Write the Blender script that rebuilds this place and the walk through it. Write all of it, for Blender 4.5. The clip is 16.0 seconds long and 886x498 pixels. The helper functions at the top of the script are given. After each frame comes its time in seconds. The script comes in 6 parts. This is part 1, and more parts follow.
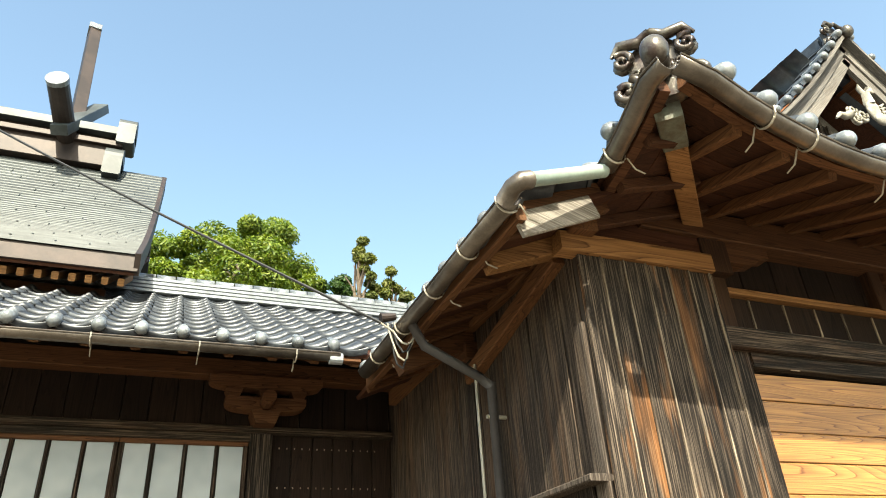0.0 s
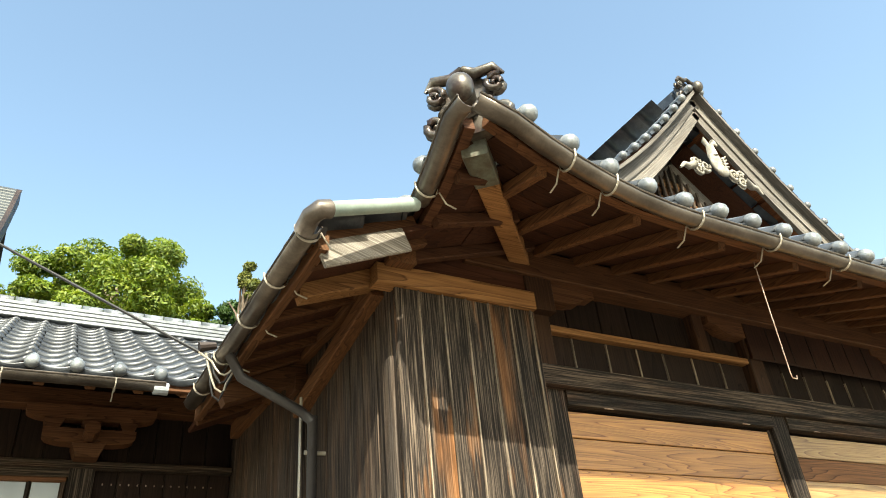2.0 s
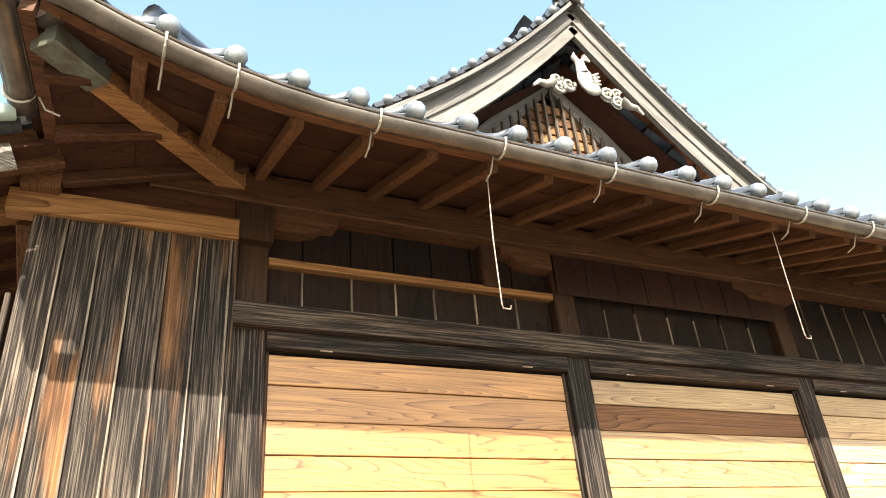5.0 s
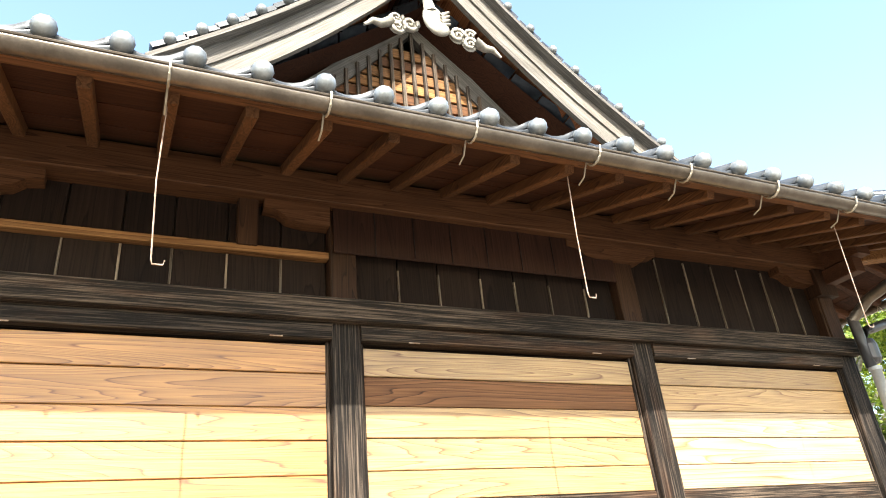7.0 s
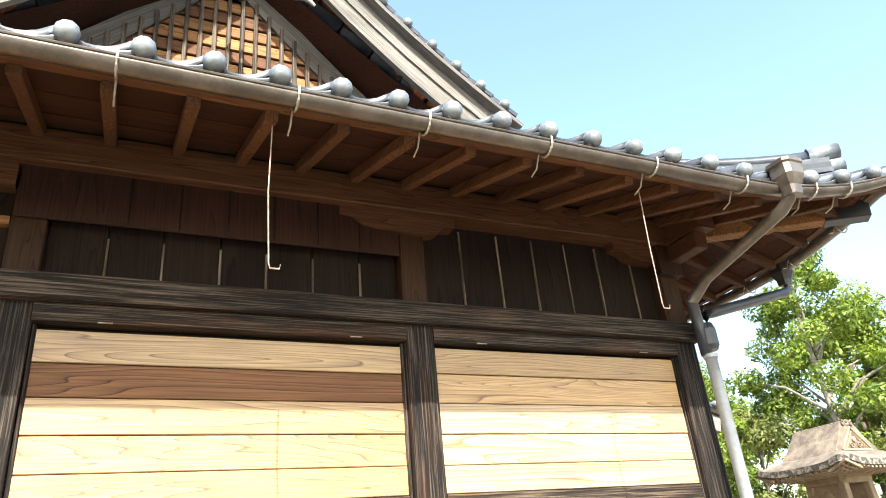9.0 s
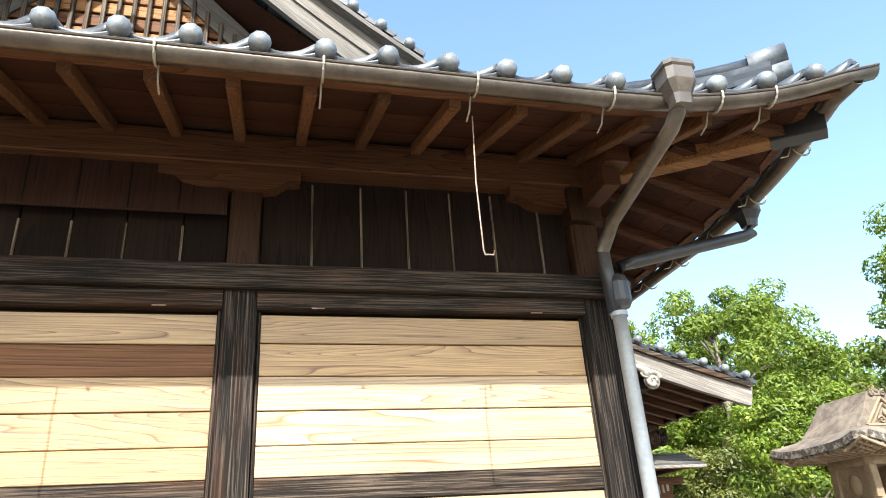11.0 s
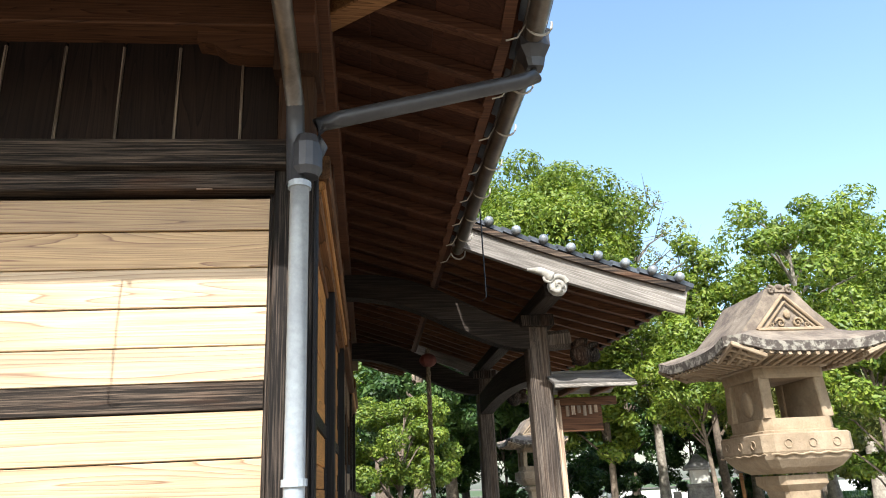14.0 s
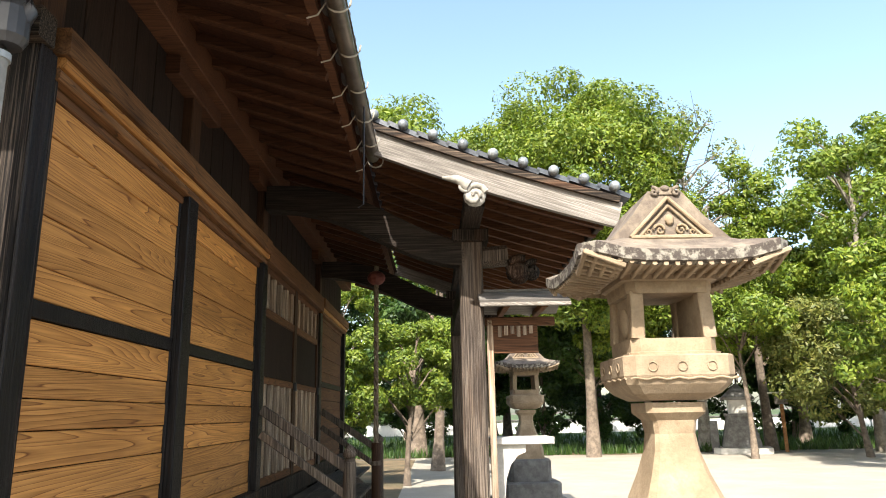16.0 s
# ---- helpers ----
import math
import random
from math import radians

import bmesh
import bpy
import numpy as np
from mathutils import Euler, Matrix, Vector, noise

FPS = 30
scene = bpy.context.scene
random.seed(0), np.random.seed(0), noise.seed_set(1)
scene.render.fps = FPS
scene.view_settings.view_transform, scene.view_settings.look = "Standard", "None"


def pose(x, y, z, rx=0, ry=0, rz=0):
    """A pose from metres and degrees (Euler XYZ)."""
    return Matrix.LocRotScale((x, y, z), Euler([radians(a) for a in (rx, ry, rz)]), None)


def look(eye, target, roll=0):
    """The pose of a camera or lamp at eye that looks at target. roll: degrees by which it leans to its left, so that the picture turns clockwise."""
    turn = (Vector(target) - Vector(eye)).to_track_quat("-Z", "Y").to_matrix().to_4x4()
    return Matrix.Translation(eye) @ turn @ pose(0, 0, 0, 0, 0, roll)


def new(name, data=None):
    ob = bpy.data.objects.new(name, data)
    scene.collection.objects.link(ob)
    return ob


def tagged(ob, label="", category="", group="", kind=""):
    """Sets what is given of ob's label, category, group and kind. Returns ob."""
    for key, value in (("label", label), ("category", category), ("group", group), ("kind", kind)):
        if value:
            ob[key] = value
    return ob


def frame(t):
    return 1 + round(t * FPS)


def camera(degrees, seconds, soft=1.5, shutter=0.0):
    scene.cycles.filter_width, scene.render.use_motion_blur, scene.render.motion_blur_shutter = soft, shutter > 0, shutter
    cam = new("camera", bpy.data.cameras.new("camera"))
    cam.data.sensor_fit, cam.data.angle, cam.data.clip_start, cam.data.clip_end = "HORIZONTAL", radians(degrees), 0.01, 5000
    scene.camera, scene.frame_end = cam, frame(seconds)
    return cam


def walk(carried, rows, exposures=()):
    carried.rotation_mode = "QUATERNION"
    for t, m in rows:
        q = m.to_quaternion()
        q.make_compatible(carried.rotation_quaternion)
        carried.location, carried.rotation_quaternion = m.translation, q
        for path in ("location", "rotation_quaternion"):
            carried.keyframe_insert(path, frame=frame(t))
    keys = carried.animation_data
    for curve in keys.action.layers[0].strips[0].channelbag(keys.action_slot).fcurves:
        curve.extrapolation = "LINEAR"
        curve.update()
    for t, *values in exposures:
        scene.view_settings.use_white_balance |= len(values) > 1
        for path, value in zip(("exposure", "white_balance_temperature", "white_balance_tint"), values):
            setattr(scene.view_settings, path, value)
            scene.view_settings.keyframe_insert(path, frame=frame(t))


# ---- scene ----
cam = camera(64.8, 16.0, 1.0)
PATH = [
    (0, (0.121, 0.016, 1.533), (0.812, 1.618, 2.51), -3.7),
    (0.5, (0.201, 0.01, 1.542), (0.948, 1.568, 2.549), -4.1),
    (1, (0.285, 0.022, 1.539), (1.094, 1.526, 2.58), -4.7),
    (1.5, (0.396, -0.028, 1.528), (1.269, 1.438, 2.572), -5.5),
    (2, (0.571, -0.136, 1.533), (1.476, 1.317, 2.568), -5.7),
    (2.5, (0.791, -0.162, 1.517), (1.721, 1.301, 2.515), -5.8),
    (3, (1.046, -0.209, 1.536), (1.971, 1.295, 2.477), -4.8),
    (3.2, (1.129, -0.238, 1.559), (2.071, 1.263, 2.486), -5.2),
    (5.3, (2.546, -0.417, 1.496), (3.347, 1.15, 2.445), -5.3),
    (5.5, (2.659, -0.428, 1.516), (3.463, 1.149, 2.447), -5.1),
    (6, (3.043, -0.506, 1.53), (3.83, 1.087, 2.448), -5.3),
    (6.5, (3.398, -0.507, 1.529), (4.16, 1.109, 2.427), -5.7),
    (7, (3.746, -0.489, 1.529), (4.542, 1.117, 2.415), -5.8),
    (7.5, (4.112, -0.493, 1.543), (4.922, 1.109, 2.425), -5.7),
    (8, (4.465, -0.443, 1.554), (5.29, 1.166, 2.409), -5.8),
    (8.5, (4.786, -0.472, 1.568), (5.636, 1.13, 2.41), -6.1),
    (9, (5.15, -0.532, 1.573), (5.96, 1.087, 2.422), -5.5),
    (9.2, (5.294, -0.519, 1.566), (6.094, 1.106, 2.415), -5.6),
    (11.3, (6.912, -0.508, 1.536), (7.366, 1.257, 2.361), -3.7),
    (11.5, (7.058, -0.484, 1.532), (7.508, 1.282, 2.355), -3.6),
    (12, (7.385, -0.345, 1.539), (7.83, 1.42, 2.367), -3.5),
    (12.5, (7.742, -0.253, 1.538), (8.131, 1.542, 2.33), -2.9),
    (13, (8.04, -0.137, 1.536), (8.371, 1.685, 2.293), -3.3),
    (13.5, (8.361, -0.068, 1.53), (8.685, 1.762, 2.27), -3.2),
    (14, (8.652, 0.027, 1.52), (8.868, 1.906, 2.171), -3.0),
    (14.5, (8.933, 0.134, 1.537), (9.136, 2.023, 2.163), -2.3),
    (15, (9.247, 0.191, 1.52), (9.332, 2.109, 2.081), -1.8),
    (15.5, (9.535, 0.293, 1.492), (9.545, 2.231, 1.983), -1.7),
    (16, (9.822, 0.406, 1.471), (9.849, 2.352, 1.93), -1.2),
]
walk(cam, [(t, look(eye, target, roll)) for t, eye, target, roll in PATH],
     exposures=[(0.0, 1.3, 7000, 2), (2.5, 1.3, 7000, 2), (3.2, 1.4, 6900, 4), (5.3, 1.85, 6600, 8), (7.0, 1.85, 6500, 8), (9.2, 1.7, 6250, 8), (11.5, 1.28, 5950, 8), (13.0, 1.12, 5850, 9), (14.5, 1.15, 6100, 10), (16.0, 1.3, 6500, 11)])

# ---- light ----
SUN_WAY = Vector((0.27, 1.0, -0.97)).normalized()
world = bpy.data.worlds.new("sky")
scene.world = world
world.use_nodes = True
sky = world.node_tree.nodes.new("ShaderNodeTexSky")
sky.sky_type, sky.sun_disc = "NISHITA", False
sky.sun_elevation = math.asin(-SUN_WAY.z)
sky.sun_rotation = math.atan2(-SUN_WAY.x, -SUN_WAY.y)
sky.air_density, sky.dust_density, sky.ozone_density = 1.2, 2.2, 0.5
back = world.node_tree.nodes["Background"]
back.inputs["Strength"].default_value = 0.15
hue = world.node_tree.nodes.new("ShaderNodeMix")
hue.data_type, hue.blend_type = "RGBA", "MULTIPLY"
hue.inputs[0].default_value = 1.0
hue.inputs[7].default_value = (1.04, 1.075, 1.06, 1)
world.node_tree.links.new(sky.outputs[0], hue.inputs[6])
world.node_tree.links.new(hue.outputs[2], back.inputs[0])
sun = new("sun", bpy.data.lights.new("sun", "SUN"))
sun.data.energy, sun.data.angle, sun.data.color = 5.0, radians(0.55), (1.0, 0.94, 0.84)
sun.matrix_world = look((0, 0, 30), Vector((0, 0, 30)) + SUN_WAY)

# ---- materials ----


def graph(name, rough=0.7, metal=0.0):
    m = bpy.data.materials.new(name)
    m.use_nodes = True
    nt = m.node_tree
    b = nt.nodes["Principled BSDF"]
    b.inputs["Roughness"].default_value, b.inputs["Metallic"].default_value = rough, metal
    return m, nt, b


def node(nt, kind, **sets):
    n = nt.nodes.new(kind)
    for k, v in sets.items():
        n.inputs[k.replace("_", " ")].default_value = v
    return n


def ramp(nt, source, stops):
    r = nt.nodes.new("ShaderNodeValToRGB")
    while len(r.color_ramp.elements) < len(stops):
        r.color_ramp.elements.new(0.5)
    for e, (p, c) in zip(r.color_ramp.elements, stops):
        e.position, e.color = p, (*c, 1)
    nt.links.new(source, r.inputs[0])
    return r.outputs[0]


def coords(nt, scale=(1, 1, 1), spread=0.0, tilt=0.0):
    """Object coordinates, shifted from object to object by spread metres; tilt: the grain's slope in degrees."""
    c = nt.nodes.new("ShaderNodeTexCoord")
    m = nt.nodes.new("ShaderNodeMapping")
    m.inputs["Scale"].default_value = scale
    source = c.outputs["Object"]
    if tilt:
        r = nt.nodes.new("ShaderNodeVectorRotate")
        r.rotation_type = "Y_AXIS"
        r.inputs["Angle"].default_value = radians(tilt)
        nt.links.new(source, r.inputs["Vector"])
        source = r.outputs[0]
    nt.links.new(source, m.inputs["Vector"])
    if spread:
        info = nt.nodes.new("ShaderNodeObjectInfo")
        mul = nt.nodes.new("ShaderNodeVectorMath")
        mul.operation = "SCALE"
        mul.inputs[0].default_value = (spread, spread * 0.7, spread * 1.3)
        nt.links.new(info.outputs["Random"], mul.inputs["Scale"])
        nt.links.new(mul.outputs[0], m.inputs["Location"])
    return m.outputs[0]


def mixed(nt, mode, fac, a, b):
    m = nt.nodes.new("ShaderNodeMix")
    m.data_type, m.blend_type = "RGBA", mode
    for value, slot in ((fac, m.inputs[0]), (a, m.inputs[6]), (b, m.inputs[7])):
        if isinstance(value, (int, float)):
            slot.default_value = value
        elif isinstance(value, tuple):
            slot.default_value = (*value, 1)
        else:
            nt.links.new(value, slot)
    return m.outputs[2]


def bumped(nt, b, height, strength=0.3, distance=0.01):
    n = nt.nodes.new("ShaderNodeBump")
    n.inputs["Strength"].default_value, n.inputs["Distance"].default_value = strength, distance
    nt.links.new(height, n.inputs["Height"])
    nt.links.new(n.outputs[0], b.inputs["Normal"])


def noise_tex(nt, vec, scale, detail=4.0, rough=0.6):
    n = node(nt, "ShaderNodeTexNoise", Scale=scale, Detail=detail, Roughness=rough)
    nt.links.new(vec, n.inputs["Vector"])
    return n.outputs["Fac"]


def toned(nt, colour, amount):
    """Light and dark from object to object."""
    info = nt.nodes.new("ShaderNodeObjectInfo")
    lo, hi = 1 - amount, 1 + amount
    tone = ramp(nt, info.outputs["Random"], [(0, (lo, lo, lo)), (1, (hi, hi * 0.99, hi * 0.96))])
    return mixed(nt, "MULTIPLY", 1.0, colour, tone)


def wood(name, light, dark, along, rough=0.65, rings=9.0, streak=0.5, vary=0.12, spread=7.0, bump=0.25, lines=18.0, soiled=0.6, sheen=0.2):
    """Sawn wood, its grain along the axis 0, 1 or 2: rings, fine fibres, stains."""
    m, nt, b = graph(name, rough)
    b.inputs["Specular IOR Level"].default_value = sheen
    s = [rings] * 3
    s[along] = rings * 0.05
    v = coords(nt, tuple(s), spread * rings)
    w = node(nt, "ShaderNodeTexNoise", Scale=1.0, Detail=1.5, Distortion=0.3)
    nt.links.new(v, w.inputs["Vector"])
    mul = nt.nodes.new("ShaderNodeMath")
    mul.operation, mul.inputs[1].default_value = "MULTIPLY", lines
    nt.links.new(w.outputs["Fac"], mul.inputs[0])
    fr = nt.nodes.new("ShaderNodeMath")
    fr.operation = "FRACT"
    nt.links.new(mul.outputs[0], fr.inputs[0])
    mid = tuple((a + c) / 2 for a, c in zip(light, dark))
    col = ramp(nt, fr.outputs[0], [(0.0, light), (0.5, tuple(0.8 * a + 0.2 * c for a, c in zip(light, dark))), (0.86, mid), (0.94, dark), (1.0, light)])
    s2 = [120.0] * 3
    s2[along] = 3.0
    fibre = noise_tex(nt, coords(nt, tuple(s2), spread), 1.0, 3)
    col = mixed(nt, "MULTIPLY", streak, col, ramp(nt, fibre, [(0.3, (0.55, 0.5, 0.46)), (0.65, (1.1, 1.1, 1.1))]))
    s3 = [3.0] * 3
    s3[along] = 0.7
    stain = noise_tex(nt, coords(nt, tuple(s3), spread), 1.0, 4)
    col = mixed(nt, "MULTIPLY", soiled, col, ramp(nt, stain, [(0.35, (0.62, 0.58, 0.54)), (0.6, (1.05, 1.05, 1.05))]))
    if soiled > 0.8:
        col = mixed(nt, "MULTIPLY", 0.85, col, ramp(nt, stain, [(0.29, (0.16, 0.13, 0.11)), (0.40, (1, 1, 1))]))
    nt.links.new(toned(nt, col, vary), b.inputs["Base Color"])
    bumped(nt, b, fibre, bump, 0.004)
    return m


def weathered(name, along, pale=(0.30, 0.265, 0.23), dark=(0.035, 0.026, 0.022), warm=(0.33, 0.16, 0.06), amount=0.5, rough=0.8, tilt=0.0, cut=0.0, grain=140.0, vary=0.15):
    """Old grey boards whose hard rings stand out pale, with warm patches where the skin has worn off."""
    m, nt, b = graph(name, rough)
    b.inputs["Specular IOR Level"].default_value = 0.2
    s = [grain] * 3
    s[along] = grain * 0.0186
    fibre = noise_tex(nt, coords(nt, tuple(s), 5.0, tilt), 1.0, 5, 0.65)
    col = ramp(nt, fibre, [(0.43 + cut, dark), (0.53 + cut, tuple(0.45 * a + 0.55 * c for a, c in zip(pale, dark))), (0.62 + cut, pale)])
    s2 = [7.0] * 3
    s2[along] = 0.9
    worn = noise_tex(nt, coords(nt, tuple(s2), 5.0, tilt), 1.0, 4, 0.6)
    mask = ramp(nt, worn, [(0.52, (0, 0, 0)), (0.66, (amount, amount, amount))])
    col = mixed(nt, "MIX", mask, col, mixed(nt, "MULTIPLY", 0.75, warm, ramp(nt, fibre, [(0.35, (0.35, 0.3, 0.28)), (0.6, (1.2, 1.2, 1.2))])))
    s3 = [2.5] * 3
    s3[along] = 0.8
    big = noise_tex(nt, coords(nt, tuple(s3), 5.0, tilt), 1.0, 3)
    col = mixed(nt, "MULTIPLY", 0.7, col, ramp(nt, big, [(0.35, (0.5, 0.48, 0.47)), (0.65, (1.15, 1.12, 1.1))]))
    nt.links.new(toned(nt, col, vary), b.inputs["Base Color"])
    bumped(nt, b, fibre, 0.6, 0.006)
    return m


def plain(name, colour, rough=0.5, metal=0.0, second=None, scale=8.0, vary=0.1, bump=0.0, fine=40.0, lo=0.4, hi=0.65):
    """A surface of one stuff with patches of a second colour and fine relief."""
    m, nt, b = graph(name, rough, metal)
    v = coords(nt, (1, 1, 1), 3.0)
    patch = noise_tex(nt, v, scale, 5, 0.65)
    second = second or tuple(c * 0.7 for c in colour)
    col = ramp(nt, patch, [(lo, second), (hi, colour)])
    small = noise_tex(nt, v, fine, 4, 0.7)
    col = mixed(nt, "MULTIPLY", 0.5, col, ramp(nt, small, [(0.3, (0.7, 0.7, 0.7)), (0.6, (1.05, 1.05, 1.05))]))
    nt.links.new(toned(nt, col, vary), b.inputs["Base Color"])
    if bump:
        bumped(nt, b, small, bump, 0.01)
    return m


def leafy(name, bright, dark, olive):
    m, nt, b = graph(name, 0.55)
    geo = nt.nodes.new("ShaderNodeNewGeometry")
    col = ramp(nt, geo.outputs["Random Per Island"], [(0.0, dark), (0.45, bright), (0.8, olive), (1.0, bright)])
    big = noise_tex(nt, coords(nt), 0.9, 3)
    col = mixed(nt, "MULTIPLY", 0.6, col, ramp(nt, big, [(0.35, (0.5, 0.58, 0.48)), (0.65, (1.3, 1.2, 1.0))]))
    nt.links.new(col, b.inputs["Base Color"])
    soft = nt.nodes.new("ShaderNodeBsdfTranslucent")
    nt.links.new(mixed(nt, "MULTIPLY", 1.0, col, (1.3, 1.35, 0.6)), soft.inputs["Color"])
    mix = nt.nodes.new("ShaderNodeMixShader")
    mix.inputs[0].default_value = 0.32
    nt.links.new(b.outputs[0], mix.inputs[1])
    nt.links.new(soft.outputs[0], mix.inputs[2])
    nt.links.new(mix.outputs[0], nt.nodes["Material Output"].inputs[0])
    return m


BOARD_X = wood("cedar boards", (0.465, 0.3, 0.125), (0.18, 0.075, 0.024), 0, 0.5, 6.0, 0.7, 0.12, lines=36, sheen=0.75)
BOARD_AMBER = wood("amber cedar boards", (0.44, 0.215, 0.058), (0.15, 0.048, 0.011), 0, 0.5, 6.0, 0.7, 0.14, lines=36, soiled=0.7, sheen=0.75)
HEAD_Y = wood("worn brown head timber", (0.22, 0.11, 0.046), (0.065, 0.032, 0.015), 1, 0.7, 9.0, 0.9, 0.1, lines=24, soiled=0.9)
# paler copy of BOARD_X with the sun's glare put into its colour
BOARD_PALE = wood("cedar boards paled by glare", (0.52, 0.385, 0.225), (0.23, 0.115, 0.043), 0, 0.5, 6.0, 0.5, 0.12, lines=24, sheen=0.75)
BOARD_Y = wood("cedar boards of the side", (0.62, 0.30, 0.088), (0.17, 0.052, 0.013), 1, 0.5, 6.5, 0.6, 0.16, lines=34, soiled=0.7)
BOARD_DARK = wood("stained cedar boards", (0.20, 0.095, 0.042), (0.05, 0.024, 0.013), 0, 0.65, 7.0, 0.7, 0.1)
BEAM_X = wood("brown timber", (0.136, 0.062, 0.0281), (0.0467, 0.0204, 0.00935), 0, 0.7, 10, 0.8, 0.15)
BEAM_Y = wood("brown cross timber", (0.16, 0.076, 0.034), (0.058, 0.026, 0.012), 1, 0.7, 10, 0.8, 0.2)
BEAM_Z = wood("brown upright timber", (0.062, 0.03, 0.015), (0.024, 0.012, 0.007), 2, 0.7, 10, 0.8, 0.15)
PALE_X = wood("pale timber", (0.34, 0.175, 0.07), (0.12, 0.053, 0.02), 0, 0.7, 9, 0.7, 0.12)
RAFTER_E = wood("dark reddish rafters", (0.105, 0.046, 0.023), (0.040, 0.017, 0.009), 0, 0.7, 10, 0.8, 0.2)
DARK_Z = wood("dark wall boards", (0.023, 0.0135, 0.0095), (0.008, 0.0048, 0.0035), 2, 0.85, 8, 0.7, 0.22)
COVER = wood("reddish cover board", (0.048, 0.021, 0.013), (0.019, 0.0085, 0.0055), 2, 0.6, 8, 0.7, 0.1)
SOFFIT = wood("reddish soffit boards", (0.072, 0.028, 0.014), (0.03, 0.011, 0.006), 0, 0.75, 6, 0.7, 0.3)
OLD_Z = weathered("weathered upright boards", 2, (0.16, 0.126, 0.097), (0.014, 0.0105, 0.0085), (0.42, 0.195, 0.075), 0.6, cut=0.04, grain=140.0, vary=0.4)
OLD_SIDE = weathered("weathered boards of the annex side", 2, (0.15, 0.112, 0.084), (0.022, 0.016, 0.0125), (0.19, 0.105, 0.055), 0.4, cut=0.0, grain=130.0, vary=0.3)
OLD_X = weathered("weathered level boards", 0, (0.13, 0.096, 0.07), (0.013, 0.0095, 0.007), (0.11, 0.048, 0.02), 0.4, cut=0.03)
OLD_POST = weathered("weathered posts", 2, (0.125, 0.096, 0.074), (0.010, 0.0075, 0.006), (0.09, 0.036, 0.014), 0.3, cut=0.05)
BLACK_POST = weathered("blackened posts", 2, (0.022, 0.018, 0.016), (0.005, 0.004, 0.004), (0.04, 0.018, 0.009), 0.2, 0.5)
GREY_X = weathered("silver grey boards", 0, (0.215, 0.203, 0.188), (0.115, 0.108, 0.099), (0.175, 0.155, 0.135), 0.4)
GREY_L = weathered("silver grey boards rising east", 0, (0.215, 0.203, 0.188), (0.115, 0.108, 0.099), (0.175, 0.155, 0.135), 0.4, 0.8, 42)
GREY_R = weathered("silver grey boards falling east", 0, (0.215, 0.203, 0.188), (0.115, 0.108, 0.099), (0.175, 0.155, 0.135), 0.4, 0.8, -42)
# paler than GREY_X; also serves where sunlight is put into the colour
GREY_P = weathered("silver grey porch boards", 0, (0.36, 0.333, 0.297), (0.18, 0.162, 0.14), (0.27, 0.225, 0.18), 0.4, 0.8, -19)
GREY_Z = weathered("grey upright timber", 2, (0.20, 0.165, 0.135), (0.05, 0.038, 0.03), (0.16, 0.105, 0.065), 0.4)
GABLE_RED = wood("reddish gable boards", (0.36, 0.14, 0.06), (0.15, 0.058, 0.026), 1, 0.75, 8, 0.7, 0.35)
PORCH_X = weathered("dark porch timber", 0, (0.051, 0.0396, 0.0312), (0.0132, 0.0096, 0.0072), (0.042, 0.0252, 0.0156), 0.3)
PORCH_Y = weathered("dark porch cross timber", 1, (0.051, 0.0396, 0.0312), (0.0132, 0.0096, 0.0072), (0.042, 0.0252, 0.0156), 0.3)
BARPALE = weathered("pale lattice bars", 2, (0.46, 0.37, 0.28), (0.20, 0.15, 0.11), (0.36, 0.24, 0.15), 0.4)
# skylight caught by raised board edges, put into a pale colour
EDGE_GLINT = weathered("skylit joint edges", 2, (0.39, 0.315, 0.24), (0.075, 0.057, 0.042), (0.3, 0.195, 0.12), 0.4)
TILE = plain("smoked clay tile", (0.0638, 0.0723, 0.085), 0.36, 0.2, (0.0298, 0.034, 0.0416), 9.0, 0.35, 0.1, 60)
KNOB = plain("silvery tile knobs", (0.281, 0.302, 0.323), 0.33, 0.25, (0.17, 0.183, 0.191), 14.0, 0.2, 0.1, 60)
ONI = plain("smoked clay ornament", (0.15, 0.14, 0.118), 0.3, 0.4, (0.05, 0.033, 0.028), 12.0, 0.1, 0.15, 40)
GUTTER = plain("brown metal gutter", (0.185, 0.158, 0.133), 0.32, 0.55, (0.105, 0.088, 0.073), 6.0, 0.05, 0.05, 90)
COPPER = plain("verdigris copper", (0.08, 0.0904, 0.092), 0.5, 0.15, (0.0384, 0.044, 0.0448), 2.2, 0.12, 0.1, 30)
COPPER_DARK = plain("brown copper cladding", (0.05, 0.034, 0.028), 0.5, 0.3, (0.028, 0.02, 0.017), 3.0, 0.08, 0.1, 30)
PATINA = plain("green patina copper", (0.16, 0.185, 0.15), 0.5, 0.2, (0.1, 0.09, 0.065), 14.0, 0.05, 0.1, 60)
GREEN_PIPE = plain("pale green tube", (0.323, 0.399, 0.357), 0.5, 0.0, (0.264, 0.323, 0.289), 9.0)
PVC = plain("grey plastic pipe", (0.357, 0.391, 0.416), 0.4, 0.0, (0.289, 0.315, 0.34), 6.0, 0.03)
PVC_DARK = plain("dark plastic pipe", (0.055, 0.053, 0.055), 0.4, 0.0, (0.04, 0.038, 0.04), 6.0, 0.03)
WIRE = plain("pale wire", (0.44, 0.41, 0.34), 0.45, 0.4, (0.4, 0.36, 0.3), 30.0)
ROD = plain("rusty pale rod", (0.42, 0.34, 0.28), 0.6, 0.2, (0.25, 0.16, 0.11), 30.0)
CABLE = plain("black cable", (0.015, 0.015, 0.016), 0.5)
